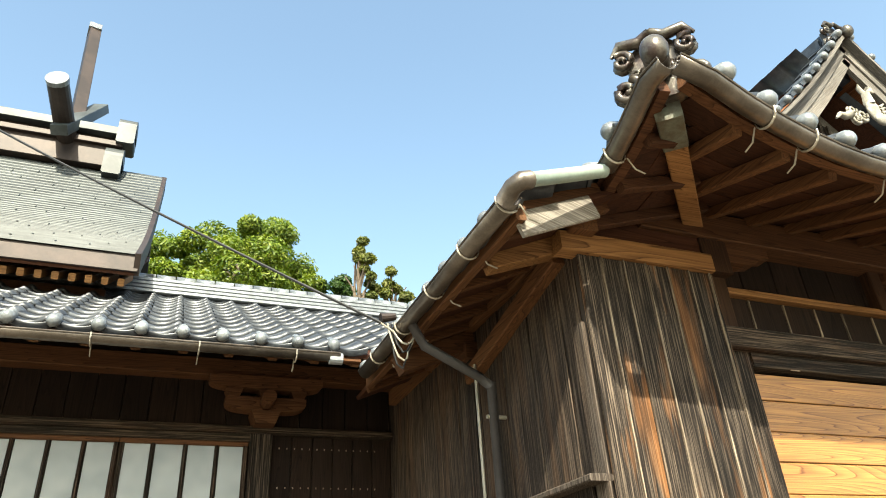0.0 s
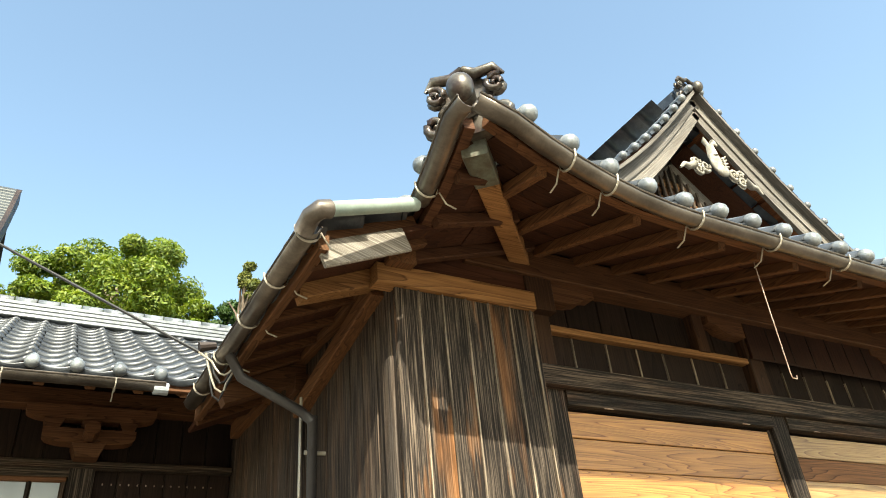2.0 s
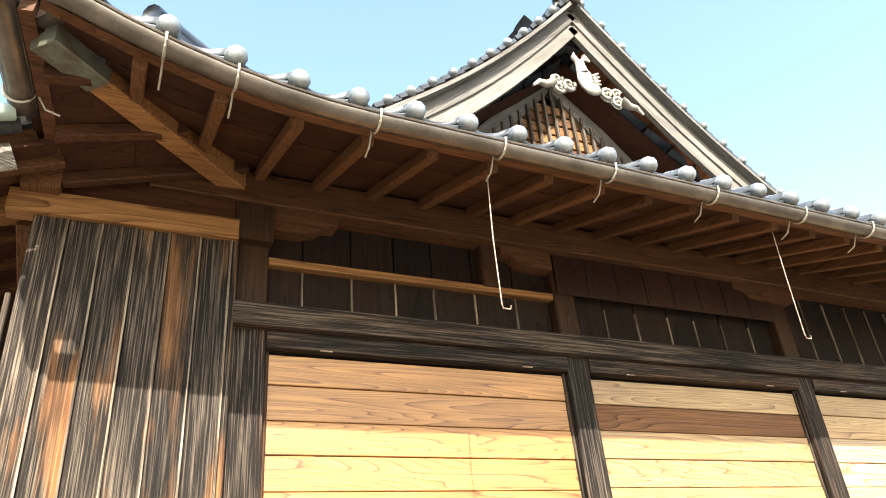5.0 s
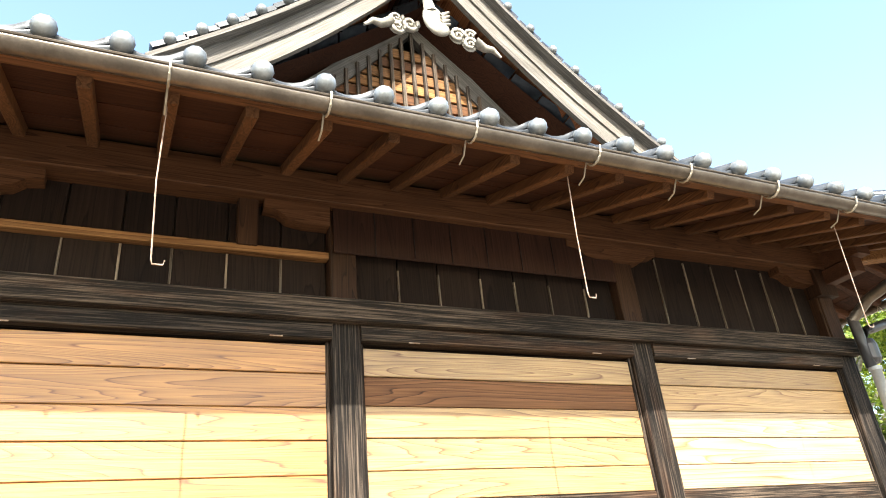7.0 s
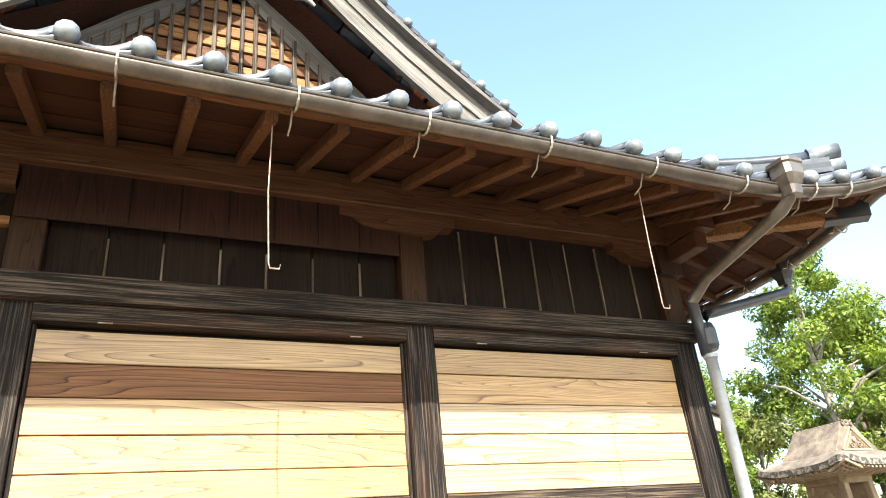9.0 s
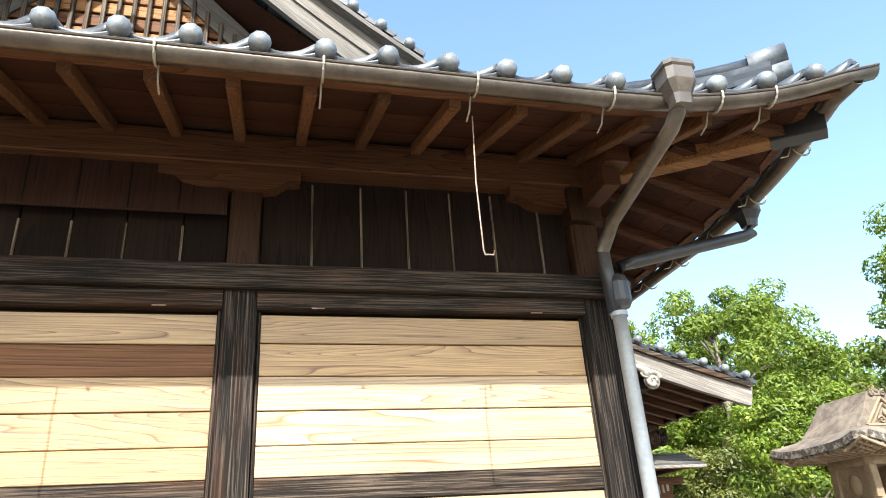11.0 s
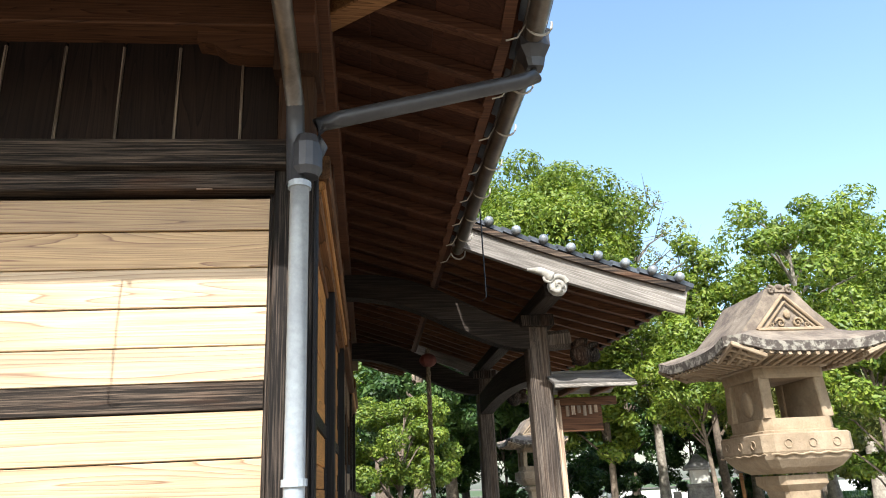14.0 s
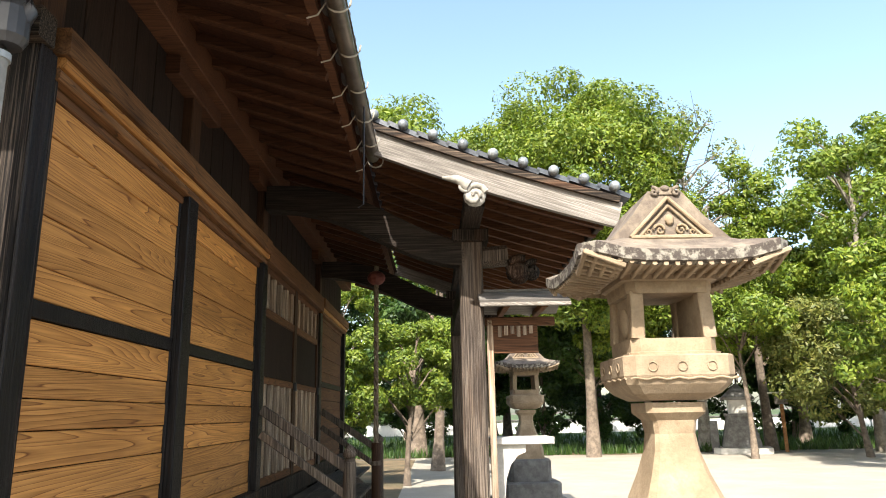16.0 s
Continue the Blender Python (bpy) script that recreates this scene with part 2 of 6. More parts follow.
STONE = plain("sandstone", (0.336, 0.258, 0.172), 0.9, 0.0, (0.221, 0.162, 0.102), 5.0, 0.05, 0.35, 55)
STONE_ROOF = plain("lichened sandstone", (0.23, 0.187, 0.14), 0.95, 0.0, (0.111, 0.0867, 0.068), 9.0, 0.05, 0.5, 40)
LICHEN = plain("stone edge with lichen", (0.25, 0.23, 0.19), 0.95, 0.0, (0.0638, 0.051, 0.0425), 26.0, 0.05, 0.5, 60, 0.47, 0.58)
GREYSTONE = plain("grey stone", (0.17, 0.165, 0.155), 0.9, 0.0, (0.09, 0.085, 0.08), 6.0, 0.08, 0.4, 50)
WHITESTONE = plain("white stone", (0.527, 0.51, 0.476), 0.85, 0.0, (0.425, 0.408, 0.374), 5.0, 0.05, 0.3, 50)
CARVING = plain("whitened carving", (0.374, 0.353, 0.315), 0.8, 0.0, (0.23, 0.212, 0.178), 16.0, 0.05, 0.3, 60)
SAND = plain("pale gravel court", (0.368, 0.336, 0.28), 0.95, 0.0, (0.304, 0.276, 0.228), 0.8, 0.0, 0.6, 70)
# unseen ground near the hall; tone chosen for the bounce under the eaves
EARTH = plain("ground toned for bounce", (0.176, 0.148, 0.116), 0.95, 0.0, (0.116, 0.096, 0.0736), 0.9, 0.0, 0.6, 40)
SOIL = plain("leaf-strewn soil", (0.20, 0.135, 0.075), 0.95, 0.0, (0.10, 0.085, 0.045), 1.3, 0.0, 0.6, 25)
GRASS = plain("grass", (0.08, 0.12, 0.028), 0.9, 0.0, (0.048, 0.076, 0.02), 2.0, 0.1, 0.5, 30)
WHITEWALL = plain("whitewashed wall", (0.72, 0.72, 0.70), 0.85, 0.0, (0.6, 0.6, 0.58), 1.2, 0.03, 0.1)
DARKROOM = plain("dark interior lining", (0.05, 0.035, 0.026), 0.8)
BARK = plain("bark", (0.20, 0.155, 0.115), 0.9, 0.0, (0.095, 0.072, 0.052), 7.0, 0.1, 0.8, 30)
PALEBARK = plain("pale bark", (0.32, 0.285, 0.235), 0.9, 0.0, (0.17, 0.145, 0.115), 7.0, 0.1, 0.8, 30)
LEAF_BRIGHT = leafy("bright broadleaf", (0.145, 0.212, 0.0187), (0.0595, 0.111, 0.011), (0.2, 0.238, 0.0298))
LEAF_DEEP = leafy("deep green leaf", (0.0425, 0.0978, 0.017), (0.0187, 0.051, 0.0102), (0.0638, 0.111, 0.0187))
LEAF_OLIVE = leafy("olive leaf", (0.145, 0.17, 0.0382), (0.0765, 0.102, 0.0255), (0.187, 0.187, 0.051))
ROPE = plain("hemp rope", (0.20, 0.155, 0.105), 0.9, 0.0, (0.11, 0.085, 0.06), 40.0, 0.1, 0.5, 90)
RED = plain("faded red cloth", (0.15, 0.04, 0.028), 0.8)

GLASS, gnt, gb = graph("frosted white pane", 0.18)
gb.inputs["Base Color"].default_value = (0.62, 0.65, 0.66, 1)
cloud = noise_tex(gnt, coords(gnt, (1, 1, 1), 4.0), 2.5, 2)
gnt.links.new(ramp(gnt, cloud, [(0.35, (0.22, 0.245, 0.26)), (0.7, (0.33, 0.355, 0.365))]), gb.inputs["Base Color"])

# ---- making things ----


def thing(name, label="", category="", group="", kind="", at=(0, 0, 0), turn=0.0):
    ob = new(name)
    ob.matrix_world = pose(*at, 0, 0, turn)
    ob.empty_display_size = 0.1
    return tagged(ob, label, category, group, kind)


def mesh_of(name, bm, material, smooth=False):
    me = bpy.data.meshes.new(name)
    bm.normal_update()
    bm.to_mesh(me)
    bm.free()
    me.materials.append(material)
    if smooth:
        for p in me.polygons:
            p.use_smooth = True
    return me


def part(name, bm, material, parent=None, label="", smooth=False, at=None):
    """One mesh object under a thing or a part; at: its own pose under that parent."""
    me = bm if isinstance(bm, bpy.types.Mesh) else mesh_of(name, bm, material, smooth)
    ob = new(name, me)
    ob.parent = parent
    if at is not None:
        ob.matrix_basis = at
    if label:
        ob["label"] = label
    return ob


def raw(name, verts, faces, material, smooth=False):
    me = bpy.data.meshes.new(name)
    me.from_pydata(verts, [], faces)
    me.materials.append(material)
    if smooth:
        for p in me.polygons:
            p.use_smooth = True
    me.update()
    return me


def beam(p, q, w, h, bm=None, c=0.006, up=(0, 0, 1)):
    """A bar from p to q, w wide and h high, its long edges rounded off."""
    bm = bm or bmesh.new()
    p, q = Vector(p), Vector(q)
    d = (q - p).normalized()
    side = d.cross(Vector(up))
    side = side.normalized() if side.length > 1e-5 else Vector((1, 0, 0))
    top = side.cross(d)
    c = min(c, w * 0.3, h * 0.3)
    a, b = w / 2, h / 2
    ring = [(-a + c, -b), (a - c, -b), (a, -b + c), (a, b - c), (a - c, b), (-a + c, b), (-a, b - c), (-a, -b + c)]
    ends = [[bm.verts.new(e + side * u + top * v) for u, v in ring] for e in (p, q)]
    for i in range(8):
        j = (i + 1) % 8
        bm.faces.new((ends[0][i], ends[0][j], ends[1][j], ends[1][i]))
    bm.faces.new(ends[0][::-1])
    bm.faces.new(ends[1])
    return bm


def block(x0, y0, z0, x1, y1, z1, bm=None, c=0.006):
    """An upright block with rounded edges between two corners, long along its longest side."""
    d = (abs(x1 - x0), abs(y1 - y0), abs(z1 - z0))
    mx, my, mz = (x0 + x1) / 2, (y0 + y1) / 2, (z0 + z1) / 2
    if d[2] >= max(d[0], d[1]):
        return beam((mx, my, z0), (mx, my, z1), d[0], d[1], bm, c, (0, 1, 0))
    if d[0] >= d[1]:
        return beam((x0, my, mz), (x1, my, mz), d[1], d[2], bm, c)
    return beam((mx, y0, mz), (mx, y1, mz), d[0], d[2], bm, c)


def tube(points, r, bm=None, n=10, caps=True):
    """A round bar through points; r: one radius or one for each point."""
    bm = bm or bmesh.new()
    pts = [Vector(p) for p in points]
    rs = r if isinstance(r, (list, tuple)) else [r] * len(pts)
    rings = []
    for i, p in enumerate(pts):
        d = (pts[min(i + 1, len(pts) - 1)] - pts[max(i - 1, 0)]).normalized()
        ref = Vector((0, 0, 1)) if abs(d.z) < 0.9 else Vector((1, 0, 0))
        u = d.cross(ref).normalized()
        v = d.cross(u)
        rings.append([bm.verts.new(p + rs[i] * (u * math.cos(2 * math.pi * k / n) + v * math.sin(2 * math.pi * k / n))) for k in range(n)])
    for a, b in zip(rings, rings[1:]):
        for k in range(n):
            bm.faces.new((a[k], a[(k + 1) % n], b[(k + 1) % n], b[k]))
    if caps:
        bm.faces.new(rings[0])
        bm.faces.new(rings[-1][::-1])
    return bm


def strip(points, w, h, bm=None, up=(0, 0, 1)):
    """A bent board of section w by h through points, sections kept upright."""
    bm = bm or bmesh.new()
    pts = [Vector(p) for p in points]
    hs = h if isinstance(h, (list, tuple)) else [h] * len(pts)
    rings = []
    for i, p in enumerate(pts):
        d = (pts[min(i + 1, len(pts) - 1)] - pts[max(i - 1, 0)]).normalized()
        s = d.cross(Vector(up)).normalized() * (w / 2)
        t = s.cross(d).normalized() * (hs[i] / 2)
        rings.append([bm.verts.new(p + a) for a in (-s - t, s - t, s + t, -s + t)])
    for a, b in zip(rings, rings[1:]):
        for k in range(4):
            bm.faces.new((a[k], a[(k + 1) % 4], b[(k + 1) % 4], b[k]))
    bm.faces.new(rings[0][::-1])
    bm.faces.new(rings[-1])
    return bm


def lathe(profile, bm=None, n=24, at=(0, 0, 0), square=False):
    """A body turned from (radius, height) pairs; square: with four flat sides and rounded corners."""
    bm = bm or bmesh.new()
    rings = []
    for r, z in profile:
        ring = []
        for k in range(n):
            a = 2 * math.pi * (k + 0.5) / n
            f = 1.0
            if square:
                f = min(1 / max(abs(math.cos(a)), abs(math.sin(a))), 1.34)
            ring.append(bm.verts.new((at[0] + r * f * math.cos(a), at[1] + r * f * math.sin(a), at[2] + z)))
        rings.append(ring)
    for a, b in zip(rings, rings[1:]):
        for k in range(n):
            bm.faces.new((a[k], a[(k + 1) % n], b[(k + 1) % n], b[k]))
    bm.faces.new(rings[0][::-1])
    bm.faces.new(rings[-1])
    return bm


def ball(at, r, bm=None, squash=(1, 1, 1), n=12):
    bm = bm or bmesh.new()
    bmesh.ops.create_uvsphere(bm, u_segments=n, v_segments=max(6, n * 2 // 3), radius=r, matrix=Matrix.Translation(at) @ Matrix.Diagonal((*squash, 1)))
    return bm


def scroll(bm, at, r, u, v, out, turns=1.4, thick=0.28, hand=1, start=0.0):
    """A spiral roll, as carved clouds and roof ornaments have them, in the plane of u and v."""
    at, u, v, out = Vector(at), Vector(u), Vector(v), Vector(out)
    pts, rs = [], []
    steps = 18
    for i in range(steps):
        f = i / (steps - 1)
        a = start + hand * f * turns * 2 * math.pi
        rad = r * (1 - 0.88 * f)
        pts.append(at + u * rad * math.cos(a) + v * rad * math.sin(a) + out * (0.10 * r * f))
        rs.append(r * thick * (1 - 0.45 * f))
    tube(pts, rs, bm, 8)
    return bm


def joined(parts_list, name, material, smooth=False):
    """One mesh from a template (verts, faces) set at many poses."""
    verts, faces = [], []
    for (tv, tf), ms in parts_list:
        v = np.c_[np.array(tv, float), np.ones(len(tv))]
        for m in ms:
            base = len(verts)
            verts.extend((v @ np.array(m).T)[:, :3].tolist())
            faces.extend([[i + base for i in f] for f in tf])
    return raw(name, verts, faces, material, smooth)


# ---- ground ----
g = thing("ground", "pale gravel court with leaf-strewn edges under trees", "ground", kind="structure")
# unseen around the hall, darker than the court to hold back bounced light
part("earth", raw("earth", [(-600, -600, 0), (600, -600, 0), (600, 900, 0), (-600, 900, 0)], [(0, 1, 2, 3)], EARTH), None, g)
part("court", raw("court", [(8.9, 3.0, 0.004), (70, 3.0, 0.004), (70, 26, 0.004), (8.9, 26, 0.004)], [(0, 1, 2, 3)], SAND), None, g)

# ---- hall: plan ----
X0, X1 = 2.83, 8.44            # west and east posts, outer faces
Y0, AXIS = 2.65, 7.0           # south face, middle of the hall
Y1 = 2 * AXIS - Y0
WE, EE = 1.95, 9.36            # west and east eaves
SE, NE = 1.70, 2 * AXIS - 1.70
SKEW = -0.0035                # the long sides run a hair askew
RIDGE_X = 5.62
KNOB_X = 4.861                 # one knob of the south eave
EASTWARD = pose(X1, Y0, 0, 0, 0, 0.2)   # frame of the east front: x outward, y along the wall


def sk(p):
    return Vector((p[0] + SKEW * (p[1] - Y0), p[1], p[2]))


def swell(s):
    return max(0.0, 1 - s / 1.25) ** 2


def roof_z(d, s):
    """Height of the tiles at d metres in from an eave, s metres along it from the corner."""
    return 3.405 + 0.45 * d + 0.08 * d * d - 0.15 * max(0.0, d - 1.6) + 0.17 * swell(s) * max(0.0, 1 - d / 1.4)


def eave_south(x, d=0.0, drop=0.0, out=0.0):
    s = min(x - WE, EE - x)
    y = SE - 0.13 * swell(max(s, 0)) - out + d
    return sk((x, y, roof_z(d, max(s, 0)) - drop))


def eave_east(y, d=0.0, drop=0.0, out=0.0):
    s = min(y - SE, NE - y)
    return sk((EE - 0.07 * swell(max(s, 0)) + out - d, y, roof_z(d, max(s, 0)) - drop))


def eave_west(y, d=0.0, drop=0.0, out=0.0):
    s = min(y - SE, NE - y)
    return sk((WE - 0.13 * swell(max(s, 0)) - out + d, y, roof_z(d, max(s, 0)) - drop))


# ---- tile shapes ----
PITCH = 0.2496


def pantile(length=0.27, n=8):
    """A wavy tile: a trough and a roll, thick at its lower edge; x across, y up the roof."""
    tv, tf = [], []
    for k in range(n + 1):
        f = k / n
        x = (f - 0.5) * PITCH * 1.04
        z = -0.024 * math.sin(math.pi * min(f / 0.72, 1)) + (0.028 * math.sin(math.pi * (f - 0.72) / 0.28) if f > 0.72 else 0)
        tv += [(x, 0, z + 0.024), (x, length, z), (x, 0, z - 0.004)]
    for k in range(n):
        a = 3 * k
        tf += [(a, a + 3, a + 4, a + 1), (a + 2, a + 5, a + 3, a)]
    return tv, tf


def eave_tile(depth=0.26):
    """The first tile of a column: a curved pendant face with a scroll groove, and its round knob."""
    tv, tf = pantile(depth)
    n = 8
    base = len(tv)
    for k in range(n + 1):
        f = k / n
        x = (f - 0.5) * PITCH
        z = -0.030 * math.sin(math.pi * f) - 0.012
        for dz, dy in ((0.034, -0.006), (0.026, -0.014), (0.012, -0.008), (-0.006, -0.014), (-0.014, -0.006), (-0.014, 0.03)):
            tv.append((x, dy, z + dz))
    for k in range(n):
        for j in range(5):
            a = base + 6 * k + j
            tf.append((a, a + 1, a + 7, a + 6))
    return tv, tf


def knob_shape(r=0.05):
    tv, tf = [], []
    prof = [(0.0, -0.052), (0.028, -0.046), (0.043, -0.03), (0.05, -0.006), (0.047, 0.02), (0.04, 0.06), (0.038, 0.16)]
    n = 10
    for rad, y in prof[1:]:
        for k in range(n):
            a = 2 * math.pi * k / n
            tv.append((rad * r / 0.05 * math.cos(a), y * r / 0.05, rad * r / 0.05 * math.sin(a)))
    for i in range(len(prof) - 2):
        for k in range(n):
            tf.append((i * n + k, i * n + (k + 1) % n, (i + 1) * n + (k + 1) % n, (i + 1) * n + k))
    tv.append((0, prof[0][1] * r / 0.05, 0))
    for k in range(n):
        tf.append((len(tv) - 1, (k + 1) % n, k))
    return tv, tf


PAN, EAVE, KNOBS = pantile(), eave_tile(), knob_shape()
TILE_MESH = raw("tile", *PAN, TILE, True)
EAVE_MESH = raw("eave_tile", *EAVE, TILE, True)
KNOB_MESH = raw("knob", *KNOBS, KNOB, True)


def frame_of(p, across, uphill):
    """A pose at p whose x runs across the roof and y up it."""
    u = Vector(across).normalized()
    w = Vector(uphill).normalized()
    n = u.cross(w).normalized()
    w = n.cross(u)
    m = Matrix((u, w, n)).transposed().to_4x4()
    m.translation = p
    return m


def eave_row(parent, positions, at, up):
    """Eave tiles with their knobs as parts; at(s) gives a place on the eave, up(s) the way up the roof."""
    for s in positions:
        p = Vector(at(s))
        across = Vector(at(s + 0.05)) - Vector(at(s - 0.05))
        m = frame_of(p, across, up(s))
        tile = part("eave_tile", EAVE_MESH, None, parent, at=m)
        part("knob", KNOB_MESH, None, tile, at=Matrix.Translation((-PITCH / 2, -0.02, 0.02)) @ Matrix.Scale(0.9, 4))


# ---- hall: roof ----
hall_roof = thing("roof", "hip-and-gable roof of dark smoked clay tiles", "roof", kind="structure")


def side_tiles():
    """Columns of tiles up all four slopes, clipped at the hips and the gable."""
    ms = []
    cols = 28
    for i in range(cols + 1):
        x = KNOB_X - 11 * PITCH + i * PITCH
        for j in range(1, 9):
            d = 0.23 * j
            if d > 1.75 or min(x - WE, EE - x) < d - 0.05:
                continue
            p = eave_south(x, d)
            up = eave_south(x, d + 0.1) - p
            ms.append(frame_of(p, (1, 0, 0), up))
    for east in (True, False):
        eave = eave_east if east else eave_west
        y = SE + 0.12
        while y < NE:
            for j in range(1, 19):
                d = 0.23 * j
                s = min(y - SE, NE - y)
                if d > 3.95 or (s < d - 0.05 and d < 1.62) or (d >= 1.62 and s < 1.5) or (not east and y > 2.2 and d < 0.3):
                    continue
                p = eave(y, d)
                up = eave(y, d + 0.1) - p
                ms.append(frame_of(p, (0, 1 if east else -1, 0), up))
            y += PITCH
    return ms


tagged(part("tile_field", joined([(PAN, side_tiles())], "tile_field", TILE, True), None, hall_roof), kind="stuff")
eave_row(hall_roof, [KNOB_X + PITCH * (k + 0.5) for k in range(-11, 18)], lambda s: eave_south(s), lambda s: eave_south(s, 0.1) - eave_south(s))
eave_row(hall_roof, [SE + 0.2 + PITCH * k for k in range(0, 14)], lambda s: eave_east(s), lambda s: eave_east(s, 0.1) - eave_east(s))
eave_row(hall_roof, [2.10 - PITCH * k for k in range(0, 2)], lambda s: eave_west(4.0 - s), lambda s: eave_west(4.0 - s, 0.1) - eave_west(4.0 - s))

# under-tile deck, so that no light falls through
def deck(eave, a, b, lo, hi, name):
    verts, faces = [], []
    n, k = 40, 12
    for i in range(n + 1):
        s = a + (b - a) * i / n
        for j in range(k + 1):
            f = j / k
            d = lo + (hi - lo) * f
            verts.append(tuple(eave(s, d, 0.045)))
    for i in range(n):
        for j in range(k):
            o = i * (k + 1) + j
            faces.append((o, o + 1, o + k + 2, o + k + 1))
    me = raw(name, verts, faces, SOFFIT)
    return part(name, me, None, hall_roof)


def clipped(eave, lo, hi, s0, s1):
    """An eave's surface pulled in to the hips at both ends."""
    def at(s, d, drop):
        return eave(min(max(s, s0 + min(d, 1.55)), s1 - min(d, 1.55)), d, drop)
    return at


deck(clipped(eave_south, 0, 1.75, WE, EE), WE, EE, 0.02, 1.75, "deck")
deck(clipped(eave_east, 0, 4, SE, NE), SE, NE, 0.02, 3.95, "deck")
deck(clipped(eave_west, 0, 4, SE, NE), SE, NE, 0.02, 3.95, "deck")

# hips, each a stack of flat ridge tiles under a round cap
for west in (True, False):
    pts = []
    for i in range(12):
        d = 0.1 + 1.5 * i / 11
        x = WE - 0.02 + d if west else EE + 0.02 - d
        pts.append(eave_south(x, d + 0.0) + Vector((0, 0.0, 0.05)))
    for k in range(5 if west else 3):
        part("ridge_tile", strip([p + Vector((0, 0, 0.04 * k)) for p in (pts[2:] if west else pts[1:])], 0.2 - 0.02 * k, 0.034), TILE, hall_roof)
    part("ridge_cap", tube([p + Vector((0, 0, 0.22 if west else 0.14)) for p in (pts[2:] if west else pts[1:])], 0.05), TILE, hall_roof, smooth=True)
    if not west:
        for k in range(2):
            q = pts[1] + Vector((0, 0, 0.16 - 0.11 * k))
            part("end_roll", tube([q + Vector((0.06, -0.05, 0.0)), q + Vector((-0.08, 0.07, 0.0))], 0.058, None, 14), KNOB, hall_roof, smooth=True)

# main ridge
part("main_ridge", strip([sk((RIDGE_X, y, 6.13)) for y in (3.12, 7.2, NE - 1.3)], 0.24, 0.46), TILE, hall_roof)
part("ridge_cap", tube([sk((RIDGE_X, y, 6.38)) for y in (3.12, 7.2, NE - 1.3)], 0.07), TILE, hall_roof, smooth=True)

# ---- hall: gable ----
gable = thing("gable", "weathered grey gable with lattice and carved pendant", "gable", kind="structure")
GY = 3.12


def verge(f, side, drop=0.0):
    """A point down the sloping edge of the gable, f from the top to the foot; side -1 west, 1 east."""
    w = 1.95 if side < 0 else 2.0
    z = 6.30 - 1.82 * f + 0.13 * math.sin(math.pi * f) * -1.0
    return Vector((RIDGE_X + side * w * f, 0, z - drop))


for side in (-1, 1):
    fs = [i / 10 for i in range(11)]
    rows = ((0.10, 0.13, 0.05, -0.085), (0.245, 0.15, 0.045, -0.07))
    for drop, h_, w_, dy in rows:
        part("bargeboard", strip([verge(f, side, drop) + Vector((0, GY + dy, 0)) for f in fs], w_, h_), GREY_L if side < 0 else GREY_R, gable, "grey weathered bargeboard")
    part("verge_trim", strip([verge(f, side, 0.02) + Vector((0, GY - 0.13, 0)) for f in fs], 0.12, 0.03), GREY_L if side < 0 else GREY_R, gable)
    part("soffit_lining", strip([verge(f, side, 0.115) + Vector((0, GY + 0.23, 0)) for f in fs], 0.6, 0.02), GABLE_RED, gable)
    part("inner_rafter", strip([verge(f, side, 0.46) + Vector((0, GY + 0.42, 0)) for f in fs], 0.08, 0.17), GREY_L if side < 0 else GREY_R, gable)
    # verge tiles with knobs
    for k in range(11):
        f = 0.04 + k * 0.09
        p = verge(f, side, -0.035) + Vector((0, GY - 0.02, 0))
        d = verge(f - 0.02, side) - verge(f + 0.02, side)
        part("verge_tile", strip([p - d.normalized() * 0.12 + Vector((0, 0, 0.03)), p + d.normalized() * 0.12 + Vector((0, 0, 0.012))], 0.3, 0.035), TILE, gable)
        part("knob", KNOB_MESH, None, gable, at=frame_of(p + Vector((0, -0.15, 0.03)), (1, 0, 0), (0, 1, 0)) @ Matrix.Scale(0.8, 4))
    # soffit boards under the overhang, showing red between the battens
    for k in range(10):
        f0, f1 = 0.02 + k * 0.098, 0.02 + k * 0.098 + 0.085
        a, b = verge(f0, side, 0.15), verge(f1, side, 0.15)
        bm = bmesh.new()
        part("soffit_board", beam(a + Vector((0, GY + 0.2, 0)), b + Vector((0, GY + 0.2, 0)), 0.5, 0.02, bm), GABLE_RED, gable)
# back wall of the gable and its lattice
bm = bmesh.new()
vs = [bm.verts.new(v) for v in ((RIDGE_X - 1.75, GY + 0.5, 4.2), (RIDGE_X + 1.75, GY + 0.5, 4.2), (RIDGE_X, GY + 0.5, 6.15))]
bm.faces.new(vs)
bmesh.ops.solidify(bm, geom=bm.faces[:], thickness=0.03)
part("gable_board", bm, SOFFIT, gable)
for k in range(-13, 14):
    x = RIDGE_X + 0.095 * k
    top = 5.72 - abs(x - RIDGE_X) * 0.93
    if top > 4.35:
        part("lattice_bar", block(x - 0.014, GY + 0.36, 4.2, x + 0.014, GY + 0.39, top, None, 0.003), GREY_Z, gable)
for k in range(11):
    z = 4.3 + 0.115 * k
    half = (5.72 - z) / 0.93
    if half > 0.1:
        part("lattice_board", block(RIDGE_X - half, GY + 0.40, z, RIDGE_X + half, GY + 0.42, z + 0.095, None, 0.004), PALE_X if k % 3 else BEAM_X, gable)
